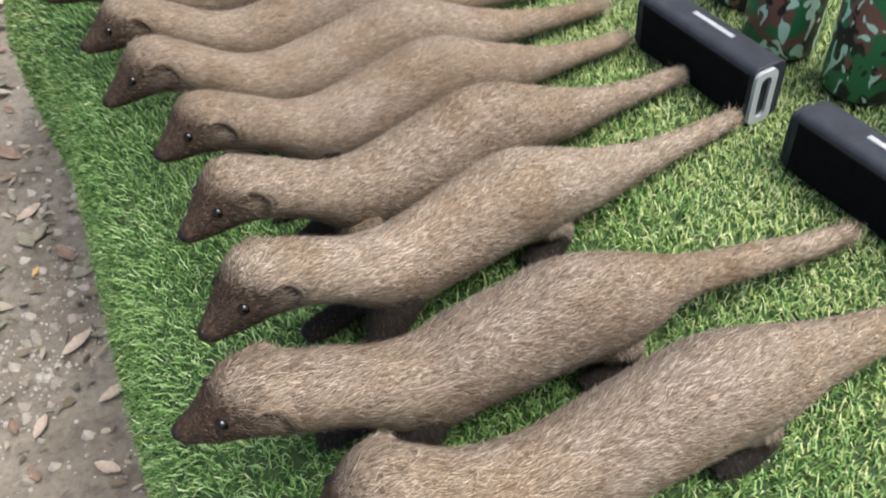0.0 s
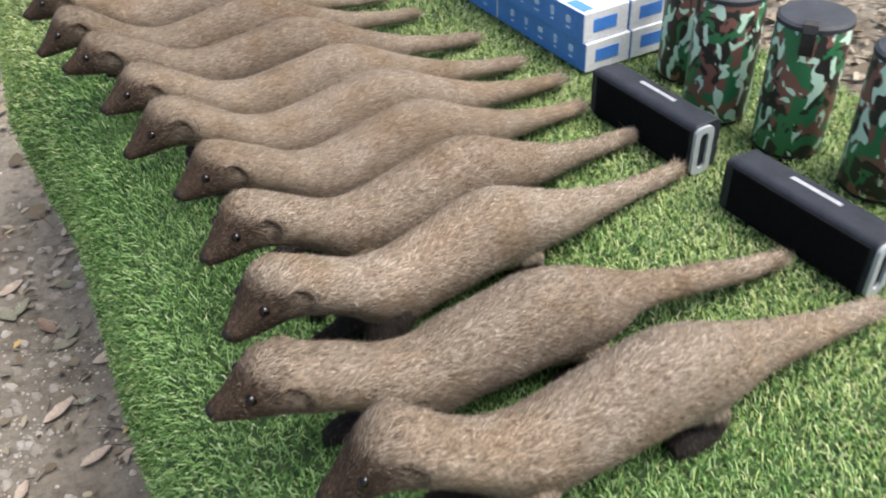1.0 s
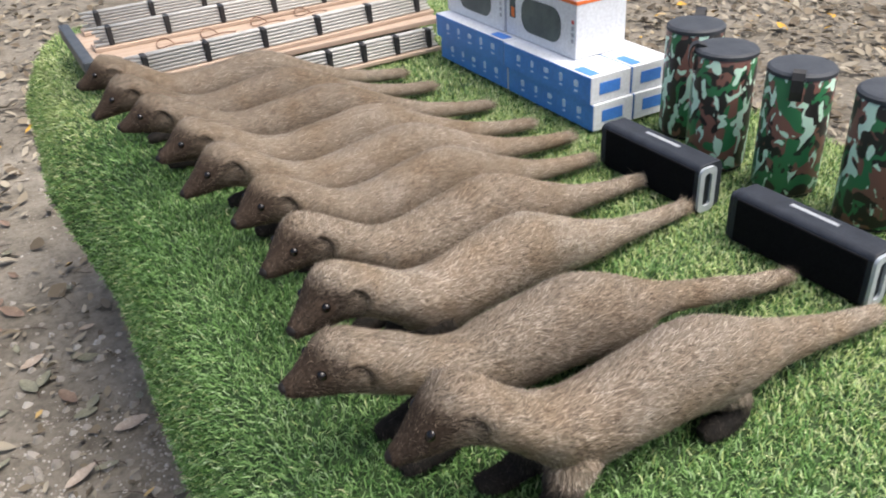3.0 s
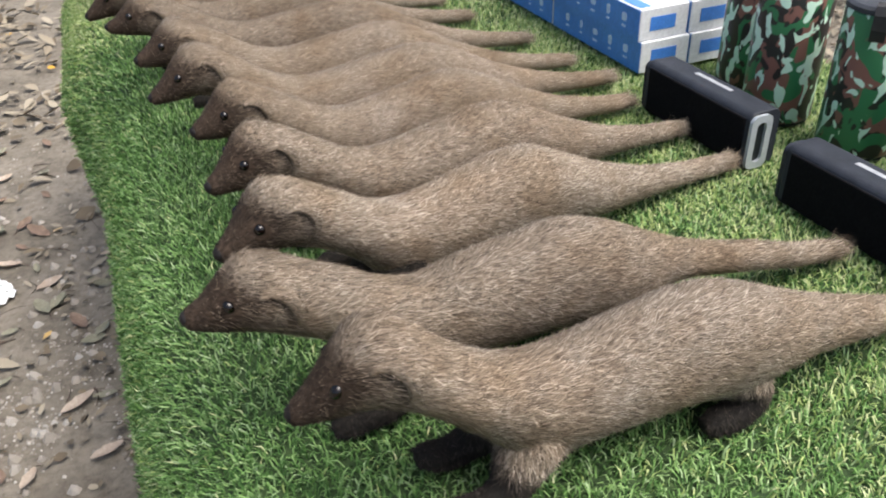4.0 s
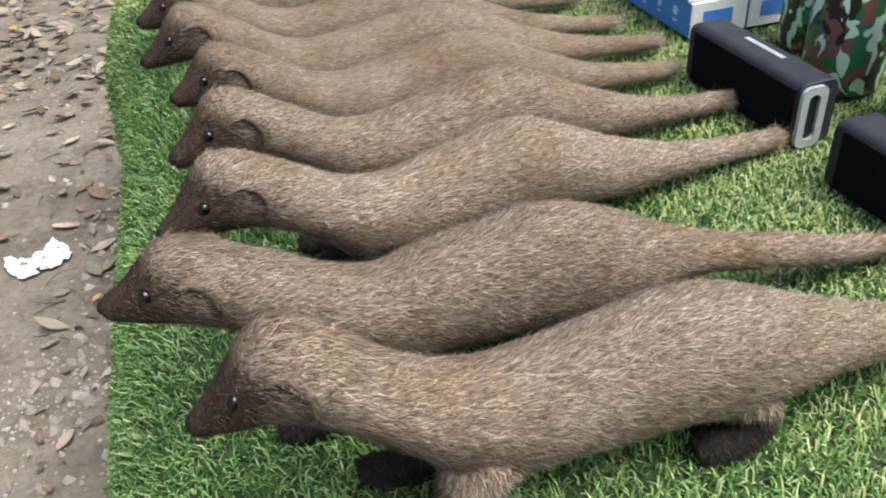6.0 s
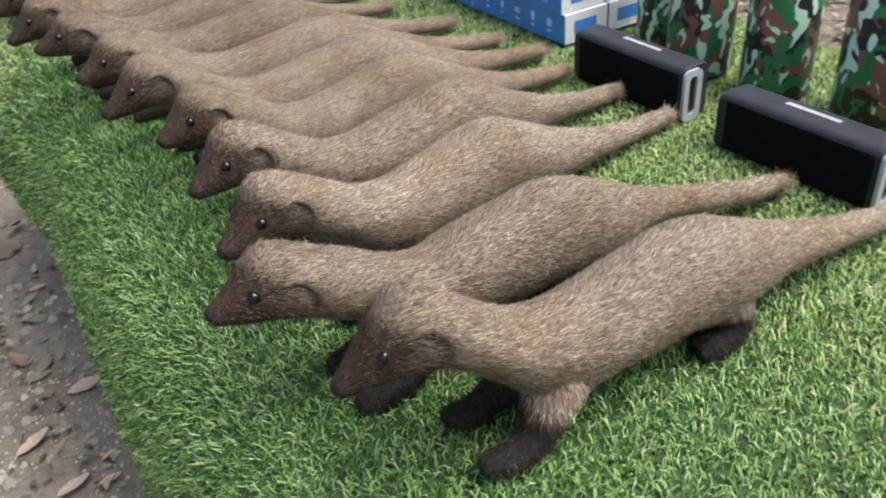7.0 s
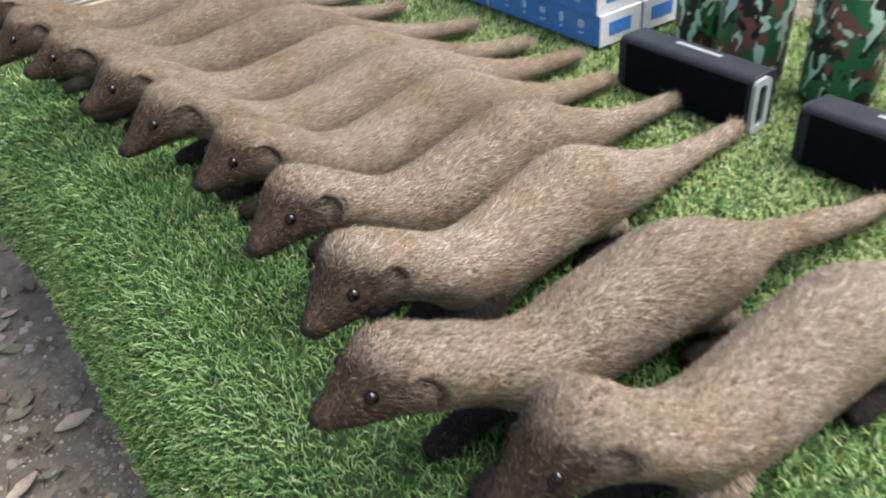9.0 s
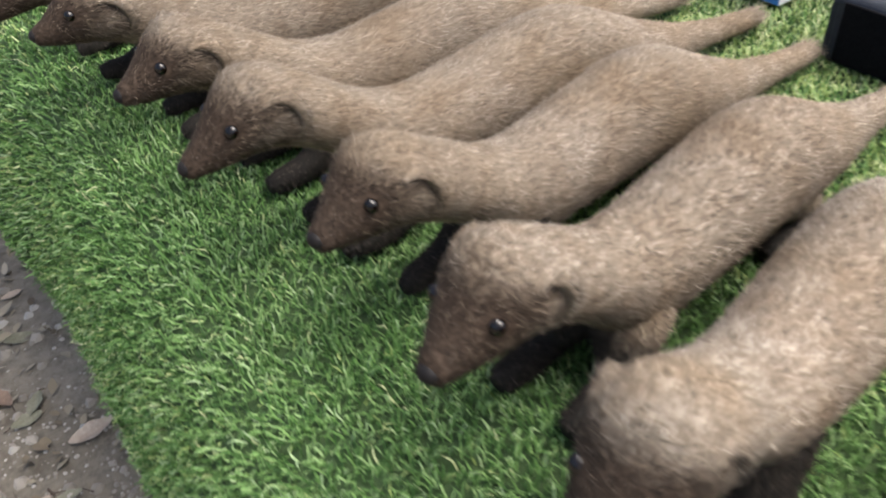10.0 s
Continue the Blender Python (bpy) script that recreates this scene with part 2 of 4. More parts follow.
def part(name, bm, mat, parent=None, label="", smooth=False):
    """Links a bmesh as one mesh object under a thing or a part."""
    me = bpy.data.meshes.new(name)
    bmesh.ops.recalc_face_normals(bm, faces=bm.faces)
    for f in bm.faces:
        f.smooth = smooth
    bm.to_mesh(me)
    bm.free()
    me.materials.append(mat)
    ob = new(name, me)
    ob.parent = parent
    return tagged(ob, label)


def empty(name, m, label, category, group="", kind=""):
    ob = new(name)
    ob.empty_display_size = 0.05
    ob.matrix_basis = m
    return tagged(ob, label, category, group, kind)


def block(lo, hi, bevel=0.0, seg=2):
    bm = bmesh.new()
    bmesh.ops.create_cube(bm, size=1)
    for v in bm.verts:
        v.co = Vector([l + (c + 0.5) * (h - l) for l, h, c in zip(lo, hi, v.co)])
    if bevel:
        bmesh.ops.bevel(bm, geom=bm.edges[:], offset=bevel, segments=seg, affect="EDGES", profile=0.5)
    return bm


def rounded(w, h, r, n=6):
    """Outline of a rounded rectangle about the origin."""
    pts = []
    for k, (sx, sy) in enumerate(((1, 1), (-1, 1), (-1, -1), (1, -1))):
        for i in range(n + 1):
            a = radians(90 * k + 90 * i / n)
            pts.append((sx * (w / 2 - r) + r * math.cos(a), sy * (h / 2 - r) + r * math.sin(a)))
    return pts


def tube_mesh(points, radii, seg=10, closed=False):
    """A tube along a line of points."""
    bm = bmesh.new()
    pts = [Vector(p) for p in points]
    n, rings = len(pts), []
    for i, p in enumerate(pts):
        a, b = (pts[(i - 1) % n], pts[(i + 1) % n]) if closed else (pts[max(i - 1, 0)], pts[min(i + 1, n - 1)])
        d = (b - a).normalized()
        u = d.cross(Vector((0, 0, 1)) if abs(d.z) < 0.9 else Vector((1, 0, 0))).normalized()
        v = d.cross(u)
        r = radii[i] if isinstance(radii, (list, tuple)) else radii
        rings.append([bm.verts.new(p + r * (math.cos(t) * u + math.sin(t) * v)) for t in [2 * math.pi * k / seg for k in range(seg)]])
    for i in range(n if closed else n - 1):
        a, b = rings[i], rings[(i + 1) % n]
        for k in range(seg):
            bm.faces.new((a[k], a[(k + 1) % seg], b[(k + 1) % seg], b[k]))
    if not closed:
        bm.faces.new(rings[0])
        bm.faces.new(rings[-1])
    return bm


# ---- ground, table, turf ----
def build_ground():
    bm = bmesh.new()
    xs = [-60, -12, -4, -2.4, -1.2, -0.6, 0, 1, 2, 3.5, 6, 14, 60]
    grid = [[bm.verts.new((x, y, 0.012 * noise.noise((x * 0.7, y * 0.7, 0)) if abs(x) < 10 and abs(y) < 10 else 0.0)) for x in xs] for y in [v + 1 for v in xs]]
    for a, b in zip(grid, grid[1:]):
        for i in range(len(xs) - 1):
            bm.faces.new((a[i], a[i + 1], b[i + 1], b[i]))
    ob = part("ground", bm, M_GROUND, None, "grey-brown trodden concrete and bare earth ground", True)
    return tagged(ob, category="ground", kind="structure")


build_ground()


def leaf_batch(n, place, size, z0=0.004):
    """Curled dry leaves strewn over the ground, as one mesh."""
    verts, faces = [], []
    row = ((0, 0), (0.18, 0.16), (0.45, 0.24), (0.75, 0.17), (1, 0))
    for _ in range(n):
        x, y = place()
        L = size * rng.uniform(0.55, 1.3)
        a, curl, cup, tip = rng.uniform(0, 2 * math.pi), rng.uniform(-0.35, 0.5), rng.uniform(0.1, 0.55), rng.normal(0, 0.28)
        ca, sa, b, wide = math.cos(a), math.sin(a), len(verts), rng.uniform(0.6, 1.25)
        roll = rng.normal(0, 0.35)
        lift = z0 + 0.10 * L + rng.uniform(0, 0.014)
        for u, w in row:
            for s in (-1, 0, 1) if w else (0,):
                p = (u - 0.5) * L
                q = s * w * L * wide * (1 + 0.12 * math.sin(9 * u + a))
                h = lift + L * (curl * (u - 0.5) ** 2 + cup * abs(s) * w * 0.9) + p * tip + q * roll
                verts.append((x + p * ca - q * sa, y + p * sa + q * ca, max(h, 0.003)))
        faces += [(b, b + 2, b + 1), (b, b + 3, b + 2)]
        for k in (1, 4):
            faces += [(b + k, b + k + 1, b + k + 4, b + k + 3), (b + k + 1, b + k + 2, b + k + 5, b + k + 4)]
        faces += [(b + 7, b + 8, b + 10), (b + 8, b + 9, b + 10)]
    return verts, faces


def litter_place():
    while True:
        x, y = rng.uniform(-4.5, 7.0), rng.uniform(-1.5, 8.5)
        if 0.05 < x < 0.85 and y < 2.1:
            continue
        far = max(0.0, y - 1.7)
        d = 1.0 if x > 0.85 else min(1.0, 0.03 + 0.30 * far + (0.35 * max(0, -0.55 - x) if y > 1.5 else 0))
        if y > 3 or x > 0.85:
            d = 1.0
        d *= min(1.0, max(0.0, (y + 1.6 + 0.5 * math.sin(2.1 * x)) / 1.4)) * min(1.0, max(0.0, (x + 4.6 + 0.6 * math.sin(1.7 * y)) / 2.0))
        near = 1.0 / (1 + 0.05 * ((x - 0.5) ** 2 + (y - 1) ** 2))
        if rng.random() < d * near:
            return x, y


lv, lf = leaf_batch(13000, litter_place, 0.062)


def mulch_place():
    while True:
        x, y = rng.uniform(0.95, 7.0), rng.uniform(-1.2, 8.0)
        if rng.random() < min(1, (y + 1.4) / 1.2) / (1 + 0.06 * ((x - 1) ** 2 + (y - 1) ** 2)):
            return x, y


def crumb_place():
    return rng.normal(-0.20, 0.13), rng.uniform(0.9, 2.3)


for count, where, size in ((21000, mulch_place, 0.034), (200, crumb_place, 0.026)):
    mv, mf = leaf_batch(count, where, size, 0.002)
    lf += [tuple(i + len(lv) for i in f) for f in mf]
    lv += mv
tagged(mesh_ob("leaf_litter", lv, lf, [M_LEAF], smooth=True), "dry curled brown and beige fallen leaves strewn over the ground", "leaf litter", kind="stuff")


def twig_batch(n):
    verts, faces = [], []
    for _ in range(n):
        x, y = litter_place() if rng.random() < 0.97 else (rng.uniform(-0.9, -0.1), rng.uniform(0.6, 3.0))
        a, L, r, bend = rng.uniform(0, 6.28), rng.uniform(0.03, 0.11), rng.uniform(0.0010, 0.0024), rng.normal(0, 0.6)
        b = len(verts)
        for i in range(5):
            u = i / 4
            px, py = x + L * u * math.cos(a + bend * u), y + L * u * math.sin(a + bend * u)
            rr = r * (1 - 0.6 * u)
            for k in range(4):
                t = 1.5708 * k
                verts.append((px - rr * math.sin(a) * math.cos(t), py + rr * math.cos(a) * math.cos(t), 0.006 + rr * math.sin(t) + 0.01 * abs(bend) * u))
        for i in range(4):
            for k in range(4):
                faces.append((b + 4 * i + k, b + 4 * i + (k + 1) % 4, b + 4 * i + 4 + (k + 1) % 4, b + 4 * i + 4 + k))
    return verts, faces


def build_leaf(m, size, label):
    """One curled dry leaf with its stalk."""
    leaf = empty("fallen_leaf", m, label, "leaf", "fallen leaves beside the table")
    bm = bmesh.new()
    rows = []
    for i in range(9):
        u = i / 8
        w = 0.23 * math.sin(math.pi * min(1, u * 0.96 + 0.02)) ** 0.8 * (1 + 0.10 * math.sin(17 * u))
        rows.append([bm.verts.new(((u - 0.5) * size, v * w * size, 0.008 + size * (0.42 * (u - 0.5) ** 2 + 0.5 * w * v * v))) for v in (-1, -0.5, 0, 0.5, 1)])
    for a, b in zip(rows, rows[1:]):
        for k in range(4):
            bm.faces.new((a[k], a[k + 1], b[k + 1], b[k]))
    part("blade", bm, M_LEAVES[int(size * 1e4) % 3], leaf, smooth=True)
    part("stalk", tube_mesh([((-0.5 - 0.08 * i) * size, 0.01 * i * i * size, 0.010 + 0.1 * size - 0.004 * i) for i in range(4)], 0.0011, 5), M_TWIG, leaf)


for k in range(34):
    x, y = (float(rng.uniform(-0.80, -0.32)), float(rng.uniform(1.75, 2.7))) if k % 4 else (float(rng.uniform(-0.45, -0.15)), float(rng.uniform(0.8, 1.8)))
    build_leaf(pose(x, y, 0, float(rng.normal(0, 9)), float(rng.normal(0, 9)), float(rng.uniform(0, 360))), float(rng.uniform(0.035, 0.068)), "dry curled brown fallen leaf lying on bare ground")

for k in range(26):
    x, y = float(rng.uniform(-0.46, -0.08)), float(rng.uniform(0.62, 2.15))
    build_leaf(pose(x, y, 0, float(rng.normal(0, 7)), float(rng.normal(0, 7)), float(rng.uniform(0, 360))), float(rng.uniform(0.036, 0.080)), "large brown trodden leaf lying on bare ground")

tv, tf = twig_batch(900)
tagged(mesh_ob("twigs", tv, tf, [M_TWIG]), "thin dark broken twigs lying among the leaves", "twigs", kind="stuff")


GRIT_HEAPS = ((-0.28, 1.52), (-0.14, 1.72), (-0.10, 1.32), (-0.30, 1.92), (-0.45, 1.30))


def pebble_batch(n):
    verts, faces = [], []
    for _ in range(n):
        x, y = rng.uniform(-1.3, 0.0), rng.uniform(-0.3, 3.2)
        if rng.random() < 0.35:
            heap = GRIT_HEAPS[int(rng.integers(len(GRIT_HEAPS)))]
            x, y = heap[0] + rng.normal(0, 0.07), heap[1] + rng.normal(0, 0.09)
        r = rng.uniform(0.0015, 0.006) * (2.8 if rng.random() < 0.08 else 1)
        b = len(verts)
        for k in range(6):
            t = 1.0472 * k
            q = r * rng.uniform(0.7, 1.2)
            verts.append((x + q * math.cos(t), y + q * math.sin(t), 0.0005))
        for k in range(3):
            t = 2.0944 * k
            verts.append((x + 0.5 * r * math.cos(t), y + 0.5 * r * math.sin(t), r * rng.uniform(0.6, 1.0)))
        t0 = b + 6
        faces += [(b, b + 1, t0), (b + 1, b + 2, t0 + 1, t0), (b + 2, b + 3, t0 + 1), (b + 3, b + 4, t0 + 2, t0 + 1), (b + 4, b + 5, t0 + 2), (b + 5, b, t0, t0 + 2), (t0, t0 + 1, t0 + 2)]
    return verts, faces


pv, pf = pebble_batch(5000)
tagged(mesh_ob("pebbles", pv, pf, [M_PEBBLE]), "small pale pebbles and grit on the bare ground", "pebbles", kind="stuff")


def build_table():
    t = empty("table", pose(0.43, 0.9, 0), "low wooden trestle table hidden under the turf mat", "table")
    part("tabletop", block((-0.40, -1.30, TOP - 0.05), (0.50, 1.28, TOP - 0.012), 0.006), M_TABLE, t)
    for x in (-0.34, 0.43):
        for y in (-1.2, 1.18):
            part("leg", block((x - 0.03, y - 0.03, 0), (x + 0.03, y + 0.03, TOP - 0.05), 0.004), M_TABLE, t)
    return t


build_table()

# Cross-section of the mat: how it rolls over the table's long edge.
LIP = ((0.04, 0.0), (0.0, -0.002), (-0.030, -0.011), (-0.058, -0.032), (-0.078, -0.064), (-0.094, -0.110), (-0.104, -0.150), (-0.111, -0.182))
MAT_RIGHT, MAT_Y0, MAT_Y1 = 0.96, -0.40, 2.19
LIP_LEN = [0.0]
for (xa, za), (xb, zb) in zip(LIP, LIP[1:]):
    LIP_LEN.append(LIP_LEN[-1] + math.hypot(xb - xa, zb - za))


def mat_point(u, y):
    """A place on the mat: u runs from the right edge leftwards and down over the lip. Gives x, z and the normal's x and z."""
    flat = MAT_RIGHT - LIP[0][0]
    wave = 0.004 * math.sin(3.1 * y + 0.5) + 0.003 * math.sin(7.3 * y) - 0.052 * min(1.0, max(0.0, (y - 1.08) / 0.5))
    if u < flat:
        return MAT_RIGHT - u, 0.0, 0.0, 1.0
    s = u - flat
    for i in range(len(LIP) - 1):
        if s <= LIP_LEN[i + 1] or i == len(LIP) - 2:
            f = (s - LIP_LEN[i]) / (LIP_LEN[i + 1] - LIP_LEN[i])
            (xa, za), (xb, zb) = LIP[i], LIP[i + 1]
            d = math.hypot(xb - xa, zb - za)
            share = min(1.0, s / LIP_LEN[-1])
            return xa + f * (xb - xa) + wave * share, za + f * (zb - za), (zb - za) / d, -(xb - xa) / d


def build_mat():
    mat = empty("turf_mat", pose(0, 0, 0), "green artificial grass mat draped over the table edge", "artificial turf")
    bm = bmesh.new()
    us = [0, 0.3, 0.6, MAT_RIGHT - LIP[0][0]] + [MAT_RIGHT - LIP[0][0] + s for s in LIP_LEN[1:]]
    ys = np.linspace(MAT_Y0, MAT_Y1, 60)
    top, low = [], []
    for y in ys:
        a, b = [], []
        for u in us:
            x, z, nx, nz = mat_point(u, y)
            a.append(bm.verts.new((x, y, TOP + z)))
            b.append(bm.verts.new((x - 0.008 * nx, y, TOP + z - 0.008 * nz)))
        top.append(a), low.append(b)
    for g in (top, low):
        for r0, r1 in zip(g, g[1:]):
            for i in range(len(us) - 1):
                bm.faces.new((r0[i], r0[i + 1], r1[i + 1], r1[i]))
    for i in (0, -1):
        for k in range(len(ys) - 1):
            bm.faces.new((top[k][i], top[k + 1][i], low[k + 1][i], low[k][i]))
        for k in range(len(us) - 1):
            bm.faces.new((top[i][k], top[i][k + 1], low[i][k + 1], low[i][k]))
    part("backing", bm, M_BACK, mat, "dark green woven backing", True)

    # Blades: bent strips in tufts
    total = MAT_RIGHT - LIP[0][0] + LIP_LEN[-1]
    verts, faces, which = [], [], []

    def strew(n, y0, y1, long, wide):
        u = rng.uniform(0, total, n).tolist()
        y = rng.uniform(y0, y1, n).tolist()
        az = rng.uniform(0, 2 * math.pi, n).tolist()
        lean = rng.uniform(0.55, 1.75, n).tolist()
        size = (long * rng.uniform(0.5, 1.25, n)).tolist()
        curl = rng.normal(0, 1.0, n).tolist()
        dice = rng.random(n).tolist()
        for k in range(n):
            x, z, nx, nz = mat_point(u[k], y[k])
            N, T, B = Vector((nx, 0, nz)), Vector((nz, 0, -nx)), Vector((0, 1, 0))
            d = math.cos(az[k]) * T + math.sin(az[k]) * B
            w = (math.cos(az[k]) * B - math.sin(az[k]) * T) * (wide * 0.5)
            p0 = Vector((x, y[k], TOP + z))
            s, l = size[k], lean[k]
            p1 = p0 + s * 0.55 * (math.cos(l * 0.5) * N + math.sin(l * 0.5) * d)
            e = d * math.cos(curl[k]) + N.cross(d) * math.sin(curl[k])
            p2 = p1 + s * 0.5 * (math.cos(l * 1.35) * N + math.sin(l * 1.35) * e)
            b = len(verts)
            verts.extend((tuple(p0 - w), tuple(p0 + w), tuple(p1 + w), tuple(p1 - w), tuple(p2)))
            faces.extend(((b, b + 1, b + 2, b + 3), (b + 3, b + 2, b + 4)))
            # real yellowing at the lip and far left; rightward term paints brighter light
            worn_and_lit = 0.03 + 0.14 * max(0.0, 1 - abs(x + 0.095) / 0.03) + 0.55 * min(1.0, max(0.0, (x - 0.25) / 0.3)) + 0.8 * max(0.0, 1 - abs(x + 0.06) / 0.16) * min(1, max(0, (y[k] - 1.3) / 0.4))
            which.extend((int(dice[k] < worn_and_lit),) * 2)

    strew(180000, MAT_Y0, 1.15, 0.0140, 0.00145)
    strew(60000, 1.15, MAT_Y1, 0.0165, 0.0018)
    blades = mesh_ob("grass_surface", verts, faces, [M_TURF, M_THATCH_LIT], which)
    blades.parent = mat
    tagged(blades, "short curled green plastic grass blades", kind="stuff")


build_mat()


# ---- mongoose figures ----
# along the body from the eye, nose first: distance, height of the middle, half width, half height
EYE_S = 0.036
BODY = tuple((d + EYE_S, z, w, h) for d, z, w, h in (
    (-0.0300, 0.1165, 0.005, 0.004), (-0.0280, 0.1165, 0.0085, 0.0078), (-0.019, 0.1185, 0.0125, 0.0122), (-0.008, 0.1228, 0.0180, 0.0188),
    (0.004, 0.1285, 0.0235, 0.0265), (0.017, 0.1315, 0.0275, 0.0315), (0.035, 0.126, 0.0305, 0.0315), (0.055, 0.115, 0.0305, 0.0315), (0.082, 0.098, 0.0305, 0.0315),
    (0.110, 0.080, 0.0330, 0.0320), (0.140, 0.0685, 0.0355, 0.035), (0.170, 0.065, 0.0380, 0.039), (0.200, 0.066, 0.0395, 0.0425),
    (0.230, 0.068, 0.0405, 0.0445), (0.260, 0.0705, 0.0410, 0.0465), (0.290, 0.0700, 0.0400, 0.0455), (0.320, 0.0635, 0.0385, 0.0415),
    (0.350, 0.053, 0.0345, 0.0365), (0.380, 0.043, 0.029, 0.031), (0.410, 0.036, 0.0235, 0.025), (0.440, 0.030, 0.0185, 0.019),
    (0.470, 0.0255, 0.0155, 0.0155), (0.500, 0.021, 0.0130, 0.0130), (0.530, 0.0175, 0.0120, 0.0120), (0.550, 0.0160, 0.0108, 0.0108), (0.562, 0.0150, 0.0075, 0.0075), (0.567, 0.0145, 0.0025, 0.0025)))
FORE = tuple((d + EYE_S, y, z, q) for d, y, z, q in (
    (0.140, 0.006, 0.060, 0.026), (0.129, 0.013, 0.047, 0.0255), (0.115, 0.0215, 0.031, 0.0190), (0.102, 0.0270, 0.017, 0.0138), (0.084, 0.0275, 0.0105, 0.0118), (0.066, 0.0275, 0.0090, 0.0105), (0.055, 0.0275, 0.0085, 0.0065)))
HIND = tuple((d + EYE_S, y, z, q) for d, y, z, q in (
    (0.294, 0.005, 0.054, 0.0235), (0.306, 0.012, 0.043, 0.0245), (0.317, 0.019, 0.030, 0.0195), (0.317, 0.025, 0.018, 0.0140), (0.303, 0.0268, 0.0105, 0.0120), (0.284, 0.0268, 0.0090, 0.0105), (0.273, 0.0268, 0.0085, 0.0065)))
MID_TAIL = BODY[:17] + tuple((d + EYE_S, z, w, h) for d, z, w, h in (
    (0.350, 0.057, 0.0335, 0.0345), (0.378, 0.052, 0.0275, 0.0275), (0.408, 0.045, 0.0232, 0.0232), (0.440, 0.038, 0.0195, 0.0195), (0.470, 0.0315, 0.0168, 0.0168),
    (0.500, 0.0255, 0.0145, 0.0145), (0.530, 0.0205, 0.0128, 0.0128), (0.550, 0.0178, 0.0110, 0.0110), (0.562, 0.0162, 0.0075, 0.0075), (0.567, 0.0155, 0.0025, 0.0025)))
HIGH_TAIL = BODY[:11] + tuple((d, z + 0.004, w, h + 0.003) for d, z, w, h in BODY[11:15]) + tuple((d + EYE_S, z, w, h) for d, z, w, h in (
    (0.290, 0.0725, 0.0402, 0.0470), (0.320, 0.0665, 0.0380, 0.0425), (0.345, 0.0625, 0.0325, 0.0345), (0.368, 0.0610, 0.0245, 0.0240), (0.395, 0.0550, 0.0190, 0.0180), (0.430, 0.0455, 0.0162, 0.0158), (0.470, 0.0355, 0.0146, 0.0146),
    (0.510, 0.024, 0.0125, 0.0125), (0.540, 0.019, 0.0112, 0.0112), (0.560, 0.0160, 0.0080, 0.0080), (0.567, 0.0150, 0.0025, 0.0025)))


def smooth_rows(rows, step):
    """A smooth line of rows through the given ones (Catmull-Rom)."""
    p = np.array([rows[0], *rows, rows[-1]], float)
    out = []
    for i in range(1, len(p) - 2):
        n = max(2, int(np.linalg.norm(p[i + 1][:3] - p[i][:3]) / step))
        for f in np.arange(n) / n:
            a, b, c, d = p[i - 1], p[i], p[i + 1], p[i + 2]
            out.append(0.5 * (2 * b + (c - a) * f + (2 * a - 5 * b + 4 * c - d) * f * f + (3 * b - a - 3 * c + d) * f ** 3))
    out.append(p[-2])
    return np.array(out)


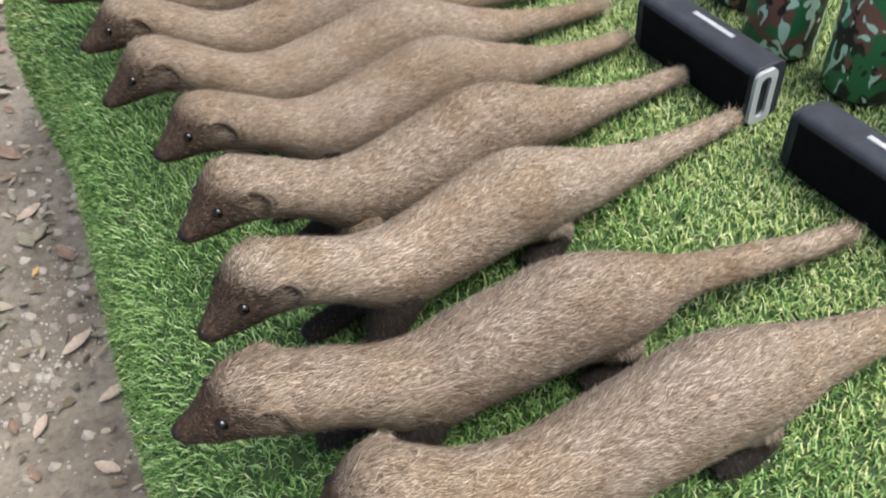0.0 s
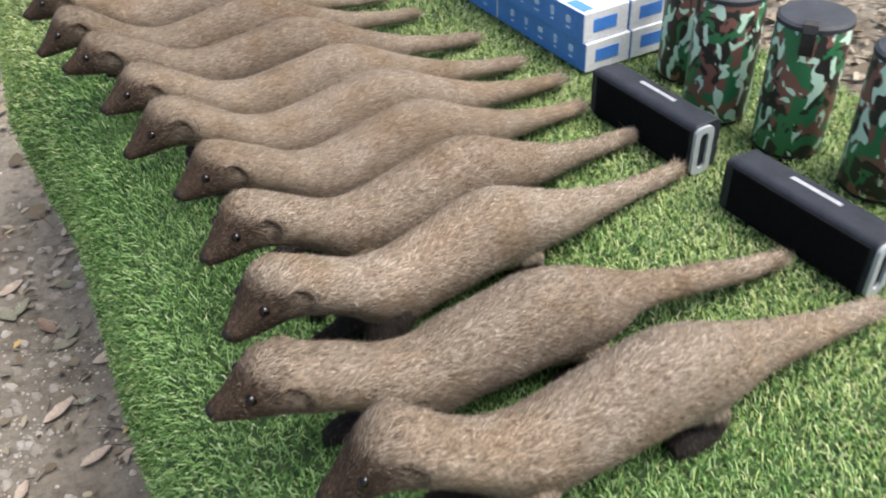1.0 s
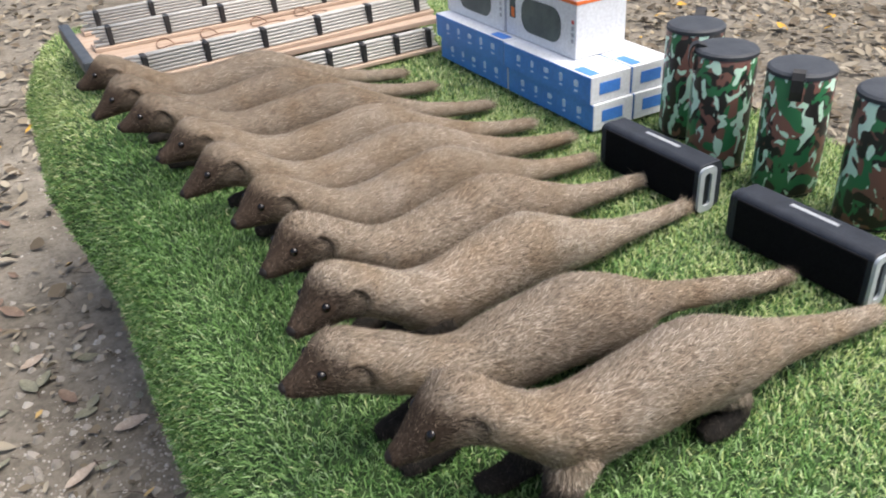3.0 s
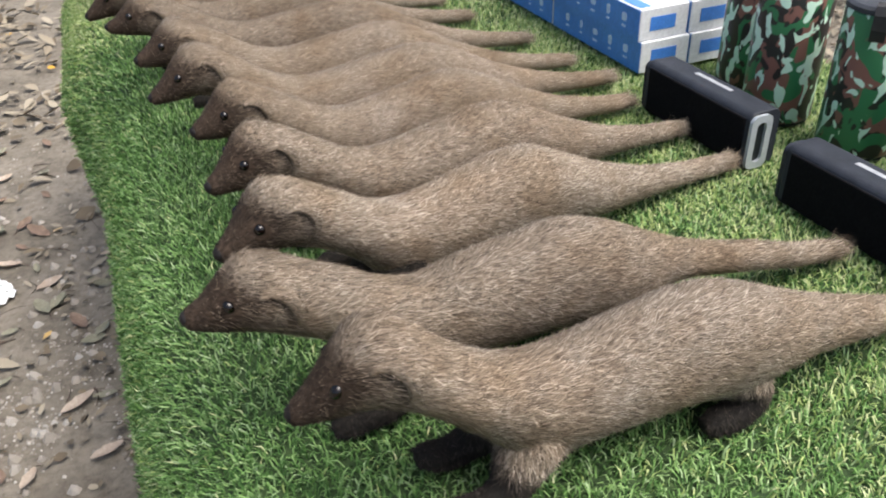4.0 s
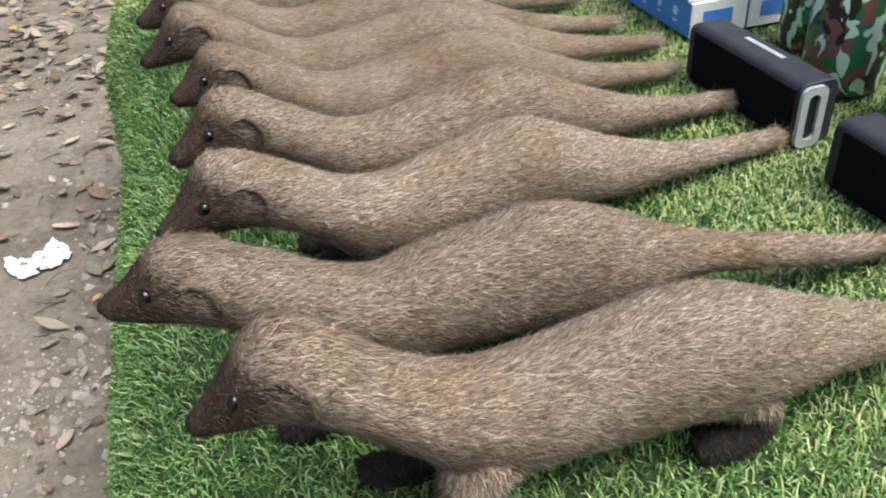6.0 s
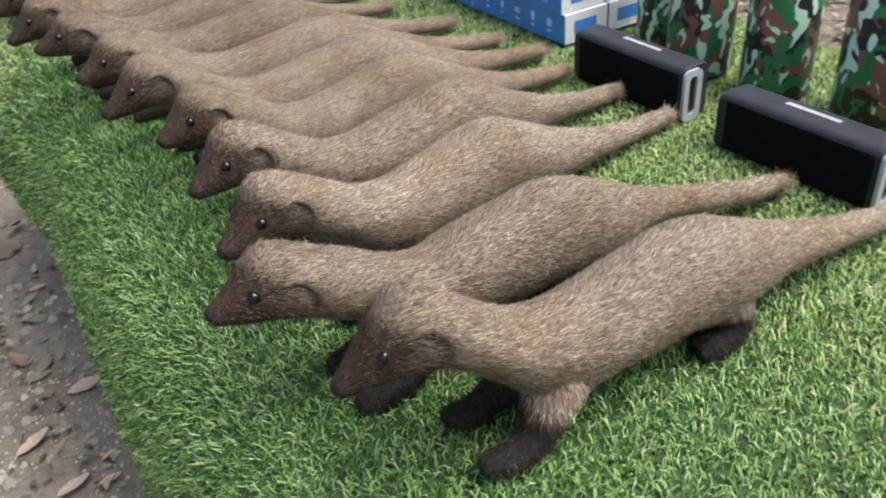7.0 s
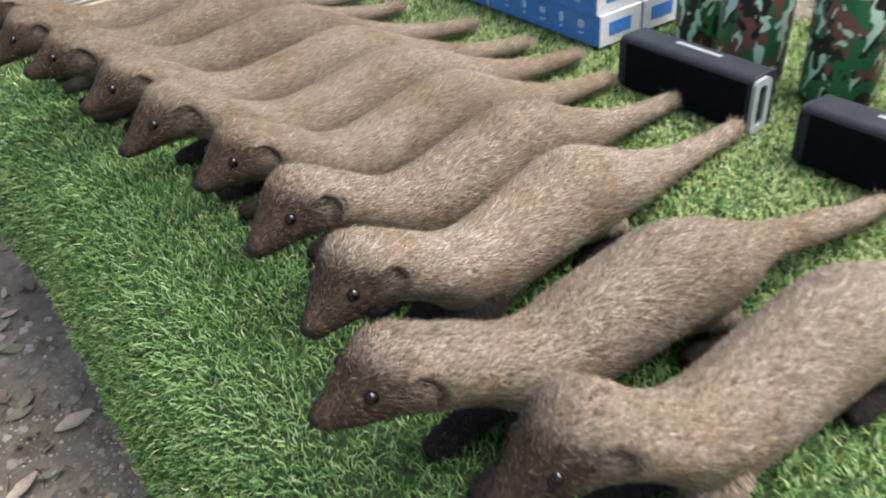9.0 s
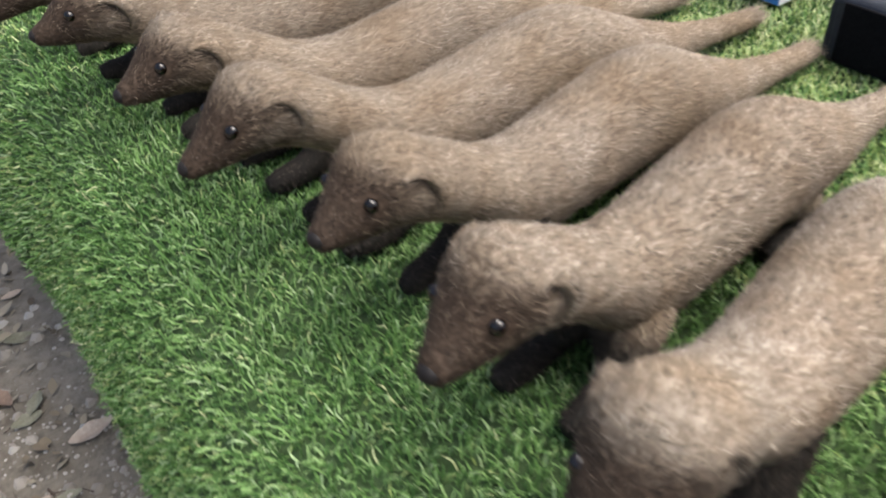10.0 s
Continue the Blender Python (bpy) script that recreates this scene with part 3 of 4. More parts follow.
def mongoose(name, eye, tail, turn=0.0, nod=0.0, hairs=42000, seed=1, label="", lift=0.0, sock=0.050, rump=0.0, mask=0.0, tail_line=BODY, coat=0.0, fine=False):
    """A furry mongoose figure, one mesh: hide, fur, ears, eyes. turn and nod set the head, in degrees;
    rump shortens the hindquarters, mask blackens the face,
    coat darkens the whole fur."""
    r = np.random.default_rng(seed)
    V, F, I, S, MF, ML, HT = [], [], [], [], [], [], []

    def add(verts, faces, mat, smooth=True, face=None, leg=None, tips=None):
        b = len(V)
        HT.extend([0.25] * len(verts) if tips is None else tips)
        V.extend(verts)
        MF.extend([1.0] * len(verts) if face is None else face)
        ML.extend([0.0] * len(verts) if leg is None else leg)
        F.extend(tuple(b + i for i in f) for f in faces)
        I.extend([mat] * len(faces) if isinstance(mat, int) else mat)
        S.extend([smooth] * len(faces))

    def head(p):
        """Turns and nods the head about the neck."""
        s = p[..., 0]
        k = np.clip((0.125 - s) / 0.075, 0, 1)
        k = k * k * (3 - 2 * k)
        a, n = np.radians(turn) * k, np.radians(nod) * k
        x, y, z = p[..., 0] - 0.105, p[..., 1], p[..., 2] - 0.110 + np.sin(n) * (EYE_S - s)
        x, y = x * np.cos(a) - y * np.sin(a), x * np.sin(a) + y * np.cos(a)
        return np.stack([x + 0.105, y, z + 0.110], -1)

    def dark(p):
        """How dark the fur is: 0 tan, 1 face and shaded ear fold, 2 legs."""
        s, y, z = p[..., 0], p[..., 1], p[..., 2]
        rise = (z - np.interp(s, [b[0] for b in BODY], [b[1] for b in BODY])) / 0.03
        cheek = np.clip(1 - np.hypot(s - EYE_S - 0.020, z - 0.124) / 0.018, 0, 1) * 0.6
        face = np.clip((EYE_S + 0.030 - 0.032 * np.maximum(rise, 0) ** 1.2 - 0.004 * np.maximum(-rise, 0) - s) / 0.013 + 0.5, 0, 1)
        leg = 0 * s
        belly = np.clip((0.046 - z) / 0.014, 0, 1) * ((s > 0.10) & (s < 0.20)) * (np.abs(y) < 0.03) * 0.9
        # shade in the ear fold, put into the fur colour as a dark ring
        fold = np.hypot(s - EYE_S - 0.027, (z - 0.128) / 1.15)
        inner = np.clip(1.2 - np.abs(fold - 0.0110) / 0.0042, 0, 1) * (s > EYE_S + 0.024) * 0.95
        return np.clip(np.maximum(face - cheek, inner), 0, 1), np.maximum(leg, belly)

    def depth(s):
        """How far the underside hangs: a deep chest and haunches."""
        return 0.84 + 0.66 * math.exp(-((s - EYE_S - 0.130) / 0.030) ** 2) + 0.34 * math.exp(-((s - EYE_S - 0.300) / 0.028) ** 2)

    tris, base, marks = [], [], []
    rows = smooth_rows(tail_line, 0.008)
    seg = 26
    ring = np.linspace(0, 2 * np.pi, seg, endpoint=False)
    grid = np.stack([np.stack([np.full(seg, s), w * np.sin(ring), z + h * np.cos(ring) * np.where(np.cos(ring) < 0, depth(s), 1.0)], -1) for s, z, w, h in rows])
    pieces = [(grid, np.array([1.0, 0, -0.12]))]
    for side in (-1, 1):
        for leg in (FORE, HIND):
            lr = smooth_rows([(s, side * y, z, q) for s, y, z, q in leg], 0.006)
            c = lr[:, :3]
            d = np.gradient(c, axis=0)
            d /= np.linalg.norm(d, axis=1, keepdims=True)
            u = np.cross(d, (0, 1.0, 0))
            u /= np.linalg.norm(u, axis=1, keepdims=True)
            v = np.cross(d, u)
            an = np.linspace(0, 2 * np.pi, 12, endpoint=False)
            g = c[:, None] + lr[:, 3][:, None, None] * (np.cos(an)[None, :, None] * u[:, None] + np.sin(an)[None, :, None] * v[:, None])
            g[..., 2] = np.maximum(g[..., 2], 0.001)
            pieces.append((g, np.array([0.15, 0, -1.0])))
    for side in (-1, 1):
        # ear: a low rounded fold, curved round the cheek
        arc, loop = np.radians(np.linspace(-50, 118, 16))[:, None], np.linspace(0, 2 * np.pi, 8, endpoint=False)[None]
        rr = 0.0054 * (0.25 + 0.75 * np.sin(np.linspace(0, np.pi, 16)))[:, None]
        rad = 0.0162 + 0.8 * rr * np.cos(loop)
        ez = 0.128 + 1.15 * rad * np.sin(arc)
        ey_ = side * (0.0300 * np.sqrt(np.maximum(0.1, 1 - ((ez - 0.128) / 0.0315) ** 2)) + 0.0004 + rr * np.sin(loop))
        pieces.append((np.stack([EYE_S + 0.027 + rad * np.cos(arc), ey_, ez], -1), np.array([1.0, 0, 0.1])))
    for number, (g, grow) in enumerate(pieces):
        n, m = g.shape[:2]
        flat = g.reshape(-1, 3)
        faces = [(i * m + k, i * m + (k + 1) % m, (i + 1) * m + (k + 1) % m, (i + 1) * m + k) for i in range(n - 1) for k in range(m)]
        faces.append(tuple(range(m))[::-1])
        faces.append(tuple(range((n - 1) * m, n * m)))
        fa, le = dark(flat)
        core = g.mean(1)
        if number > 4:
            fa = 0 * fa + 0.10
        if grow[2] < -0.5:
            # legs are black on the front, the inner side and the foot
            off = flat - np.repeat(core, m, 0)
            size = np.repeat(np.linalg.norm(g - core[:, None], axis=2).mean(1), m) + 1e-6
            front, inner = -off[:, 0] / size, -off[:, 1] * np.sign(core[:, 1].mean()) / size
            le = np.clip(0.75 * front + 1.1 * np.maximum(inner, -0.15) + ((sock if core[0, 0] < 0.25 else 0.038) - flat[:, 2]) / 0.014 + 0.45, 0, 1)
            fa = 0 * fa
        fa = np.maximum(fa, coat * np.clip((0.50 - flat[:, 0]) / 0.12, 0, 1))
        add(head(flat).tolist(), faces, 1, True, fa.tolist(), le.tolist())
        for j, f in enumerate(faces[:-2]):
            if np.cross(flat[f[1]] - flat[f[0]], flat[f[2]] - flat[f[0]]) @ ((flat[f[0]] + flat[f[2]]) / 2 - core[j // m]) < 0:
                f = f[::-1]
            for o in ((f[0], f[1], f[2]), (f[0], f[2], f[3])):
                tris.append(flat[list(o)]), base.append(grow)
                marks.append((fa[list(o)], le[list(o)]))
    tris, base, marks = np.array(tris), np.array(base), np.array(marks)
    nor = np.cross(tris[:, 1] - tris[:, 0], tris[:, 2] - tris[:, 0])
    area = np.linalg.norm(nor, axis=1) / 2
    nor /= np.maximum(np.linalg.norm(nor, axis=1, keepdims=True), 1e-12)
    mid = tris.mean(1)
    onleg = (base[:, 2] < -0.5) & (mid[:, 2] < 0.045)
    onear = base[:, 2] > 0.05
    weight = area * np.where(mid[:, 2] < 0.004, 0.2, 1.0) * np.where(base[:, 2] < -0.5, 1.6, 1.0) * np.where(mid[:, 0] < 0.08, 1.7, 1.0)
    # no hair on what lies inside the trunk
    hw, hh, hz = (np.interp(mid[:, 0], rows[:, 0], rows[:, k]) for k in (2, 3, 1))
    weight = np.where((base[:, 2] < -0.5) & ((mid[:, 1] / hw) ** 2 + ((mid[:, 2] - hz) / hh) ** 2 < 0.92), 0, weight)
    pick = r.choice(len(tris), hairs, p=weight / weight.sum())
    q = r.random((hairs, 2))
    q = np.where(q.sum(1, keepdims=True) > 1, 1 - q, q)
    t = tris[pick]
    p = t[:, 0] + q[:, :1] * (t[:, 1] - t[:, 0]) + q[:, 1:] * (t[:, 2] - t[:, 0])
    n = nor[pick]
    g = base[pick] + r.normal(0, 0.33, (hairs, 3))
    g -= (g * n).sum(1, keepdims=True) * n
    g /= np.maximum(np.linalg.norm(g, axis=1, keepdims=True), 1e-9)
    bary = np.stack([1 - q.sum(1), q[:, 0], q[:, 1]], -1)
    fa, le = (marks[pick, 0] * bary).sum(1), (marks[pick, 1] * bary).sum(1)
    long = 0.0098 * r.uniform(0.5, 1.3, hairs) * np.clip(0.48 + 11 * (p[:, 0] - 0.018), 0.48, 1.0) * np.where(onear[pick], 0.6, 1.0) * np.where(base[pick][:, 2] < -0.5, np.clip((p[:, 2] - 0.004) / 0.05, 0.55, 1.0), 1.0)
    bare = (np.hypot(p[:, 0] - EYE_S + 0.0025, p[:, 2] - 0.136) < 0.0072) & (np.abs(p[:, 1]) > 0.010)
    long = np.where(bare, 0.0005, long)
    long *= 1 + 0.9 * (p[:, 0] > EYE_S + 0.545)
    rise = r.uniform(0.03, 0.28, hairs) * np.where(onleg[pick], 1.3, 1.0)
    tip = p + long[:, None] * (g + rise[:, None] * n)
    w = np.cross(g, n) * (0.00033 * r.uniform(0.7, 1.4, hairs))[:, None]
    root = p - 0.0006 * n
    hv = head(np.stack([root - w, root + w, tip], 1).reshape(-1, 3))
    fa, le = np.clip(fa + r.normal(0, 0.12, hairs), 0, 1), np.clip(le + r.normal(0, 0.08, hairs) * (le > 0), 0, 1)
    le = np.maximum(le, 0.6 * fa * np.clip((EYE_S - 0.008 - p[:, 0]) / 0.012, 0, 1))
    le = np.maximum(le, mask * fa * (p[:, 0] < 0.075) * r.uniform(0.6, 1.0, hairs))
    add(hv.tolist(), [(3 * k, 3 * k + 1, 3 * k + 2) for k in range(hairs)], 0, False, np.repeat(fa, 3).tolist(), np.repeat(le, 3).tolist(), [0.0, 0.0, 1.0] * hairs)

    def ball(c, rad, mat, squash=(1, 1, 1)):
        vs, fs, nu, nv = [], [], 12, 8
        for i in range(nv + 1):
            for k in range(nu):
                a, b = math.pi * i / nv, 2 * math.pi * k / nu
                vs.append((c[0] + rad * squash[0] * math.sin(a) * math.cos(b), c[1] + rad * squash[1] * math.sin(a) * math.sin(b), c[2] + rad * squash[2] * math.cos(a)))
        for i in range(nv):
            for k in range(nu):
                fs.append((i * nu + k, i * nu + (k + 1) % nu, (i + 1) * nu + (k + 1) % nu, (i + 1) * nu + k))
        add(head(np.array(vs)).tolist(), fs, mat)

    for side in (-1, 1):
        ball((EYE_S, side * 0.0184, 0.136), 0.0047, 2)
    ball((EYE_S - 0.0282, 0, 0.1178), 0.0064, 3, (0.8, 1.1, 0.85))

    # from the figure's own line to its place
    mid_eye = head(np.array([[EYE_S, -0.0215, 0.136]]))[0]
    ex, ey, tx, ty = *eye, *tail
    k = math.hypot(tx - ex, ty - ey) / 0.567
    ang = math.atan2(ty - ey, tx - ex) - math.atan2(-mid_eye[1], 0.567 * k)
    P = np.array(V)
    P[:, 0] = np.interp(P[:, 0], (-0.1, 0.20, 0.36, 0.43, 0.603, 0.7), (-0.1, 0.20, 0.36 - rump, 0.43 - rump, 0.603, 0.7))
    P *= (k, 1, 1)
    ca, sa = math.cos(ang), math.sin(ang)
    ob = mesh_ob(name, P, F, [M_FINE if fine else M_FUR, M_SKIN, M_EYE, M_NOSE], I, S)
    for key, values in (("face_mark_and_ear_shade", MF), ("leg_marking", ML), ("hair_tip", HT)):
        ob.data.attributes.new(key, "FLOAT", "POINT").data.foreach_set("value", np.array(values, dtype=np.float32))
    x0 = ex - (mid_eye[0] * k * ca - mid_eye[1] * sa)
    y0 = ey - (mid_eye[0] * k * sa + mid_eye[1] * ca)
    ob.matrix_basis = Matrix.Translation((x0, y0, TOP + 0.006 + lift)) @ Matrix.Rotation(ang, 4, "Z")
    return tagged(ob, label, "animal figure", "row of mongoose figures")


FIGURES = (
    ((0.043, 0.221), (0.598, 0.241), -8, -18, 118000, "greyish tan fur mongoose figure at the end of the row"),
    ((0.000, 0.329), (0.574, 0.346), 0, 8, 118000, "tan fur mongoose figure with reddish patch on its back"),
    ((0.040, 0.418), (0.601, 0.540), 8, -2, 118000, "tan fur mongoose figure with lowered blackish face"),
    ((0.049, 0.530), (0.605, 0.638), 6, -3, 90000, "tan fur mongoose figure with dark brown face"),
    ((0.051, 0.645), (0.594, 0.738), 5, 3, 75000, "brown fur mongoose figure with reddish brown back"),
    ((0.021, 0.767), (0.614, 0.821), 0, -10, 70000, "pale tan fur mongoose figure with pale tail tip"),
    ((0.016, 0.882), (0.597, 0.906), 4, 0, 64000, "tan fur mongoose figure with upturned tail tip"),
    ((-0.011, 1.023), (0.583, 1.022), 0, 5, 60000, "brown fur mongoose figure with mottled back"),
    ((-0.034, 1.124), (0.546, 1.172), 0, -12, 56000, "dark tan fur mongoose figure standing in the row"),
    ((-0.038, 1.268), (0.534, 1.275), 0, 0, 56000, "dark tan fur mongoose figure beside the rod bundles"),
)
for k, (eye_at, tail_at, turn, nod, hairs, label) in enumerate(FIGURES):
    mongoose("mongoose_figure", eye_at, tail_at, turn, nod, hairs, 11 + k, label, sock=0.041 if k == 0 else 0.050 if k == 3 else 0.078, rump=0.012 if k == 1 else 0.018 if k == 2 else 0.0, tail_line=(MID_TAIL, HIGH_TAIL)[k] if k < 2 else BODY, coat=(0.18, 0.17, 0.05, 0.02, 0.14, 0.02, 0.06, 0.24, 0.28, 0.28)[k], mask=0.7 if k == 2 else 0.15, fine=k > 3)


# ---- loudspeakers ----
def build_box_speaker(m, label):
    """A bar-shaped loudspeaker; its long side lies along y, its front looks to -x."""
    L, D, H = 0.194, 0.046, 0.073
    sp = empty("bar_speaker", m, label, "speaker", "bar speakers on the turf")
    bm = bmesh.new()
    out = rounded(D, H, 0.010)
    rings = []
    for y, k in ((-L / 2, 0.975), (-L / 2 + 0.002, 1.0), (L / 2 - 0.002, 1.0), (L / 2, 0.975)):
        rings.append([bm.verts.new((x * k, y, z * k + H / 2)) for x, z in out])
    n = len(out)
    for a, b in zip(rings, rings[1:]):
        for i in range(n):
            bm.faces.new((a[i], a[(i + 1) % n], b[(i + 1) % n], b[i]))
    bm.faces.new(rings[0]), bm.faces.new(rings[-1])
    part("body", bm, M_CASE, sp, "charcoal rubber case", False)
    g = part("grille", block((-D / 2 - 0.0025, -L / 2 + 0.006, 0.007), (-D / 2 + 0.001, L / 2 - 0.008, H - 0.007), 0.0012), M_GRILLE, sp, "black perforated metal grille")
    for s in (-1, 1):
        bm = bmesh.new()
        o, i_ = rounded(0.030, H - 0.006, 0.009), rounded(0.0135, 0.050, 0.0062)
        o, i_ = ([(x - 0.0075, z) for x, z in pts] for pts in (o, i_))
        y0, y1 = s * (L / 2 + 0.0005), s * (L / 2 + 0.005)
        loops = [[bm.verts.new((x, y, z + H / 2)) for x, z in pts] for pts, y in ((o, y0), (o, y1), (i_, y1), (i_, y0))]
        for a, b in zip(loops, loops[1:]):
            for k in range(len(o)):
                bm.faces.new((a[k], a[(k + 1) % n], b[(k + 1) % n], b[k]))
        # rings are alike; their unequal reflection is put into the colour
        ring = part("end_ring", bm, M_RING if s < 0 else M_CASE, sp, "pale grey metal end ring" if s < 0 else "metal end ring coloured dark where it reflects little")
        bm = bmesh.new()
        bm.faces.new([bm.verts.new((x, s * (L / 2 + 0.0012), z + H / 2)) for x, z in [(x - 0.0075, z) for x, z in rounded(0.016, 0.052, 0.0075)]])
        part("slot", bm, M_SLOT, ring, "dark slot in the end ring")
    part("name_plate", block((0.000, -0.034, H - 0.0002), (0.0065, 0.032, H + 0.0008), 0.0003, 1), M_PLATE, sp, "pale grey printed strip")
    return sp


build_box_speaker(pose(0.634, 0.636, TOP + 0.003, 0, 0, 2), "black bar loudspeaker standing on turf beside tail tips")
build_box_speaker(pose(0.629, 0.367, TOP + 0.003, 0, 0, 3), "black bar loudspeaker standing on turf beside camouflage speakers")


def build_can(m, label, strap, r=0.0445, h=0.182):
    """A drum-shaped loudspeaker in camouflage cloth, with a lid and a carrying strap."""
    c = empty("camouflage_speaker", m, label, "speaker", "camouflage speakers on the turf")

    def drum(z0, z1, prof, seg=40):
        bm = bmesh.new()
        rings = [[bm.verts.new((q * math.cos(2 * math.pi * k / seg), q * math.sin(2 * math.pi * k / seg), z)) for k in range(seg)] for q, z in prof]
        for a, b in zip(rings, rings[1:]):
            for k in range(seg):
                bm.faces.new((a[k], a[(k + 1) % seg], b[(k + 1) % seg], b[k]))
        bm.faces.new(rings[0][::-1]), bm.faces.new(rings[-1])
        return bm

    part("body", drum(0, h, [(r - 0.002, 0.006), (r, 0.010), (r, h - 0.012), (r - 0.0015, h - 0.008)]), M_CAMO, c, "camouflage cloth in brown, green, black and mint", True)
    part("base", drum(0, 0.01, [(r - 0.006, 0.0), (r - 0.003, 0.002), (r - 0.003, 0.008)]), M_STRAP, c, "black rubber base")
    part("lid", drum(0, 0.01, [(r - 0.004, h - 0.010), (r + 0.0005, h - 0.008), (r + 0.0005, h - 0.003), (r - 0.003, h), (r - 0.010, h + 0.0008), (r - 0.020, h + 0.0012)]), M_LID, c, "slate grey rubber lid")
    # strap: a flat band arching out from the rim
    bm = bmesh.new()
    prev = None
    for x, z in strap:
        ring = [bm.verts.new((x + o, y, z + q)) for y, o, q in ((-0.008, 0, 0), (0.008, 0, 0), (0.008, 0.0018, 0.0018), (-0.008, 0.0018, 0.0018))]
        if prev:
            for k in range(4):
                bm.faces.new((prev[k], prev[(k + 1) % 4], ring[(k + 1) % 4], ring[k]))
        else:
            bm.faces.new(ring)
        prev = ring
    bm.faces.new(prev)
    part("strap", bm, M_STRAP, c, "black webbing strap")
    return c


FOLDED = [(r_, z_) for r_, z_ in ((0.028, 0.183), (0.039, 0.187), (0.0465, 0.184), (0.0505, 0.175), (0.0505, 0.159), (0.0475, 0.147))]
LOOPED = [(0.040, 0.180), (0.050, 0.186), (0.062, 0.188), (0.074, 0.184), (0.079, 0.176), (0.074, 0.169), (0.062, 0.167), (0.050, 0.170), (0.044, 0.172)]
for x, y, spin, st, lab in ((0.800, 0.755, 40, LOOPED, "camouflage drum loudspeaker beside the blue cartons"),
                            (0.752, 0.643, 140, FOLDED, "camouflage drum loudspeaker with folded black strap"),
                            (0.772, 0.527, 215, FOLDED, "camouflage drum loudspeaker with strap hanging over its side"),
                            (0.789, 0.400, -20, LOOPED, "camouflage drum loudspeaker with looped black strap"),
                            (0.758, 0.256, 130, LOOPED, "camouflage drum loudspeaker at the end of the row")):
    build_can(pose(x, y, TOP + 0.006, 0, 0, spin), lab, st)


# ---- cartons ----
def build_carton(m, label):
    """A long carton: blue printed side towards -x, white ends and top."""
    W, L, H = 0.085, 0.254, 0.047
    c = empty("blue_carton", m, label, "box", "stack of blue and white cartons")
    part("body", block((0, 0, 0), (W, L, H), 0.0012, 1), M_WHITEBOX, c, "white card")
    side = part("printed_side", block((-0.0006, 0.001, 0.001), (0.0004, L - 0.001, H - 0.001)), M_BLUE, c, "blue printed long side")
    for k in range(5):
        y = 0.03 + k * 0.042
        wide, high = (0.012, 0.009, 0.014, 0.008, 0.011)[k], (0.012, 0.015, 0.009, 0.013, 0.012)[k]
        bm = bmesh.new()
        for yy, zz, w, h, r in ((y + 0.008, 0.028, wide, high, 0.0035), (y + 0.008, 0.0145, wide * 0.9, 0.003, 0.001)):
            loops = [[bm.verts.new((x, yy + p, zz + q)) for p, q in rounded(w, h, r, 3)] for x in (-0.0004, -0.0012)]
            n = len(loops[0])
            for i in range(n):
                bm.faces.new((loops[0][i], loops[0][(i + 1) % n], loops[1][(i + 1) % n], loops[1][i]))
            bm.faces.new(loops[1])
        part("pictogram", bm, M_PALEBLUE, side)
    part("end_label", block((0.018, -0.0007, 0.014), (0.062, 0.0004, 0.034)), M_LABEL, c, "bright blue label")
    part("top_label", block((0.004, 0.008, H - 0.0004), (0.024, 0.052, H + 0.0007)), M_LABEL, c, "bright blue label")
    return c


BOX0 = pose(0.668, 0.834, TOP + 0.010, 0, 0, 1)
for ix in range(2):
    for iy in range(2):
        for iz in range(2):
            build_carton(BOX0 @ pose(0.088 * ix - 0.004 * iz, 0.258 * iy + 0.004 * iz, 0.0475 * iz, 0, 0, 0.6 * (iz - ix)), "long blue and white carton stacked on the turf")


def build_product_box(m, label):
    """An upright white carton with a picture of a loudspeaker and an orange band."""
    W, L, H = 0.108, 0.214, 0.100
    c = empty("picture_carton", m, label, "box", "white picture cartons")
    part("body", block((0, 0, 0), (W, L, H), 0.0012, 1), M_WHITEBOX, c, "white card")
    bm = bmesh.new()
    lo = [bm.verts.new((-0.0008, y + L / 2 - 0.005, z + 0.048)) for y, z in rounded(0.120, 0.062, 0.026)]
    bm.faces.new(lo)
    part("speaker_picture", bm, M_PHOTO, c, "grey-green picture of a loudspeaker")
    part("small_picture", block((-0.0009, L - 0.032, 0.034), (0.0003, L - 0.014, 0.072)), M_PHOTO, c, "small dark picture")
    part("orange_patch", block((-0.0016, L - 0.030, 0.036), (-0.0008, L - 0.020, 0.054)), M_ORANGE, c)
    part("orange_band", block((-0.0009, -0.0009, H - 0.006), (W + 0.0009, L + 0.0009, H - 0.0005)), M_ORANGE, c, "orange band round the upper edge")
    for k in range(4):
        part("print_mark", block((-0.0010, 0.006, 0.028 + 0.011 * k), (0.0003, 0.012, 0.034 + 0.011 * k)), M_RED if k == 3 else M_INK, c)
    return c


BT = BOX0 @ pose(0, 0, 0.0952)
build_product_box(BT @ pose(0.028, 0.088, 0), "white carton with grey loudspeaker picture on blue cartons")
build_product_box(BT @ pose(0.026, 0.308, 0), "white carton with loudspeaker picture at the stack's far end")
build_product_box(BT @ pose(0.030, 0.090, 0.1005), "white carton with orange band stacked on another")


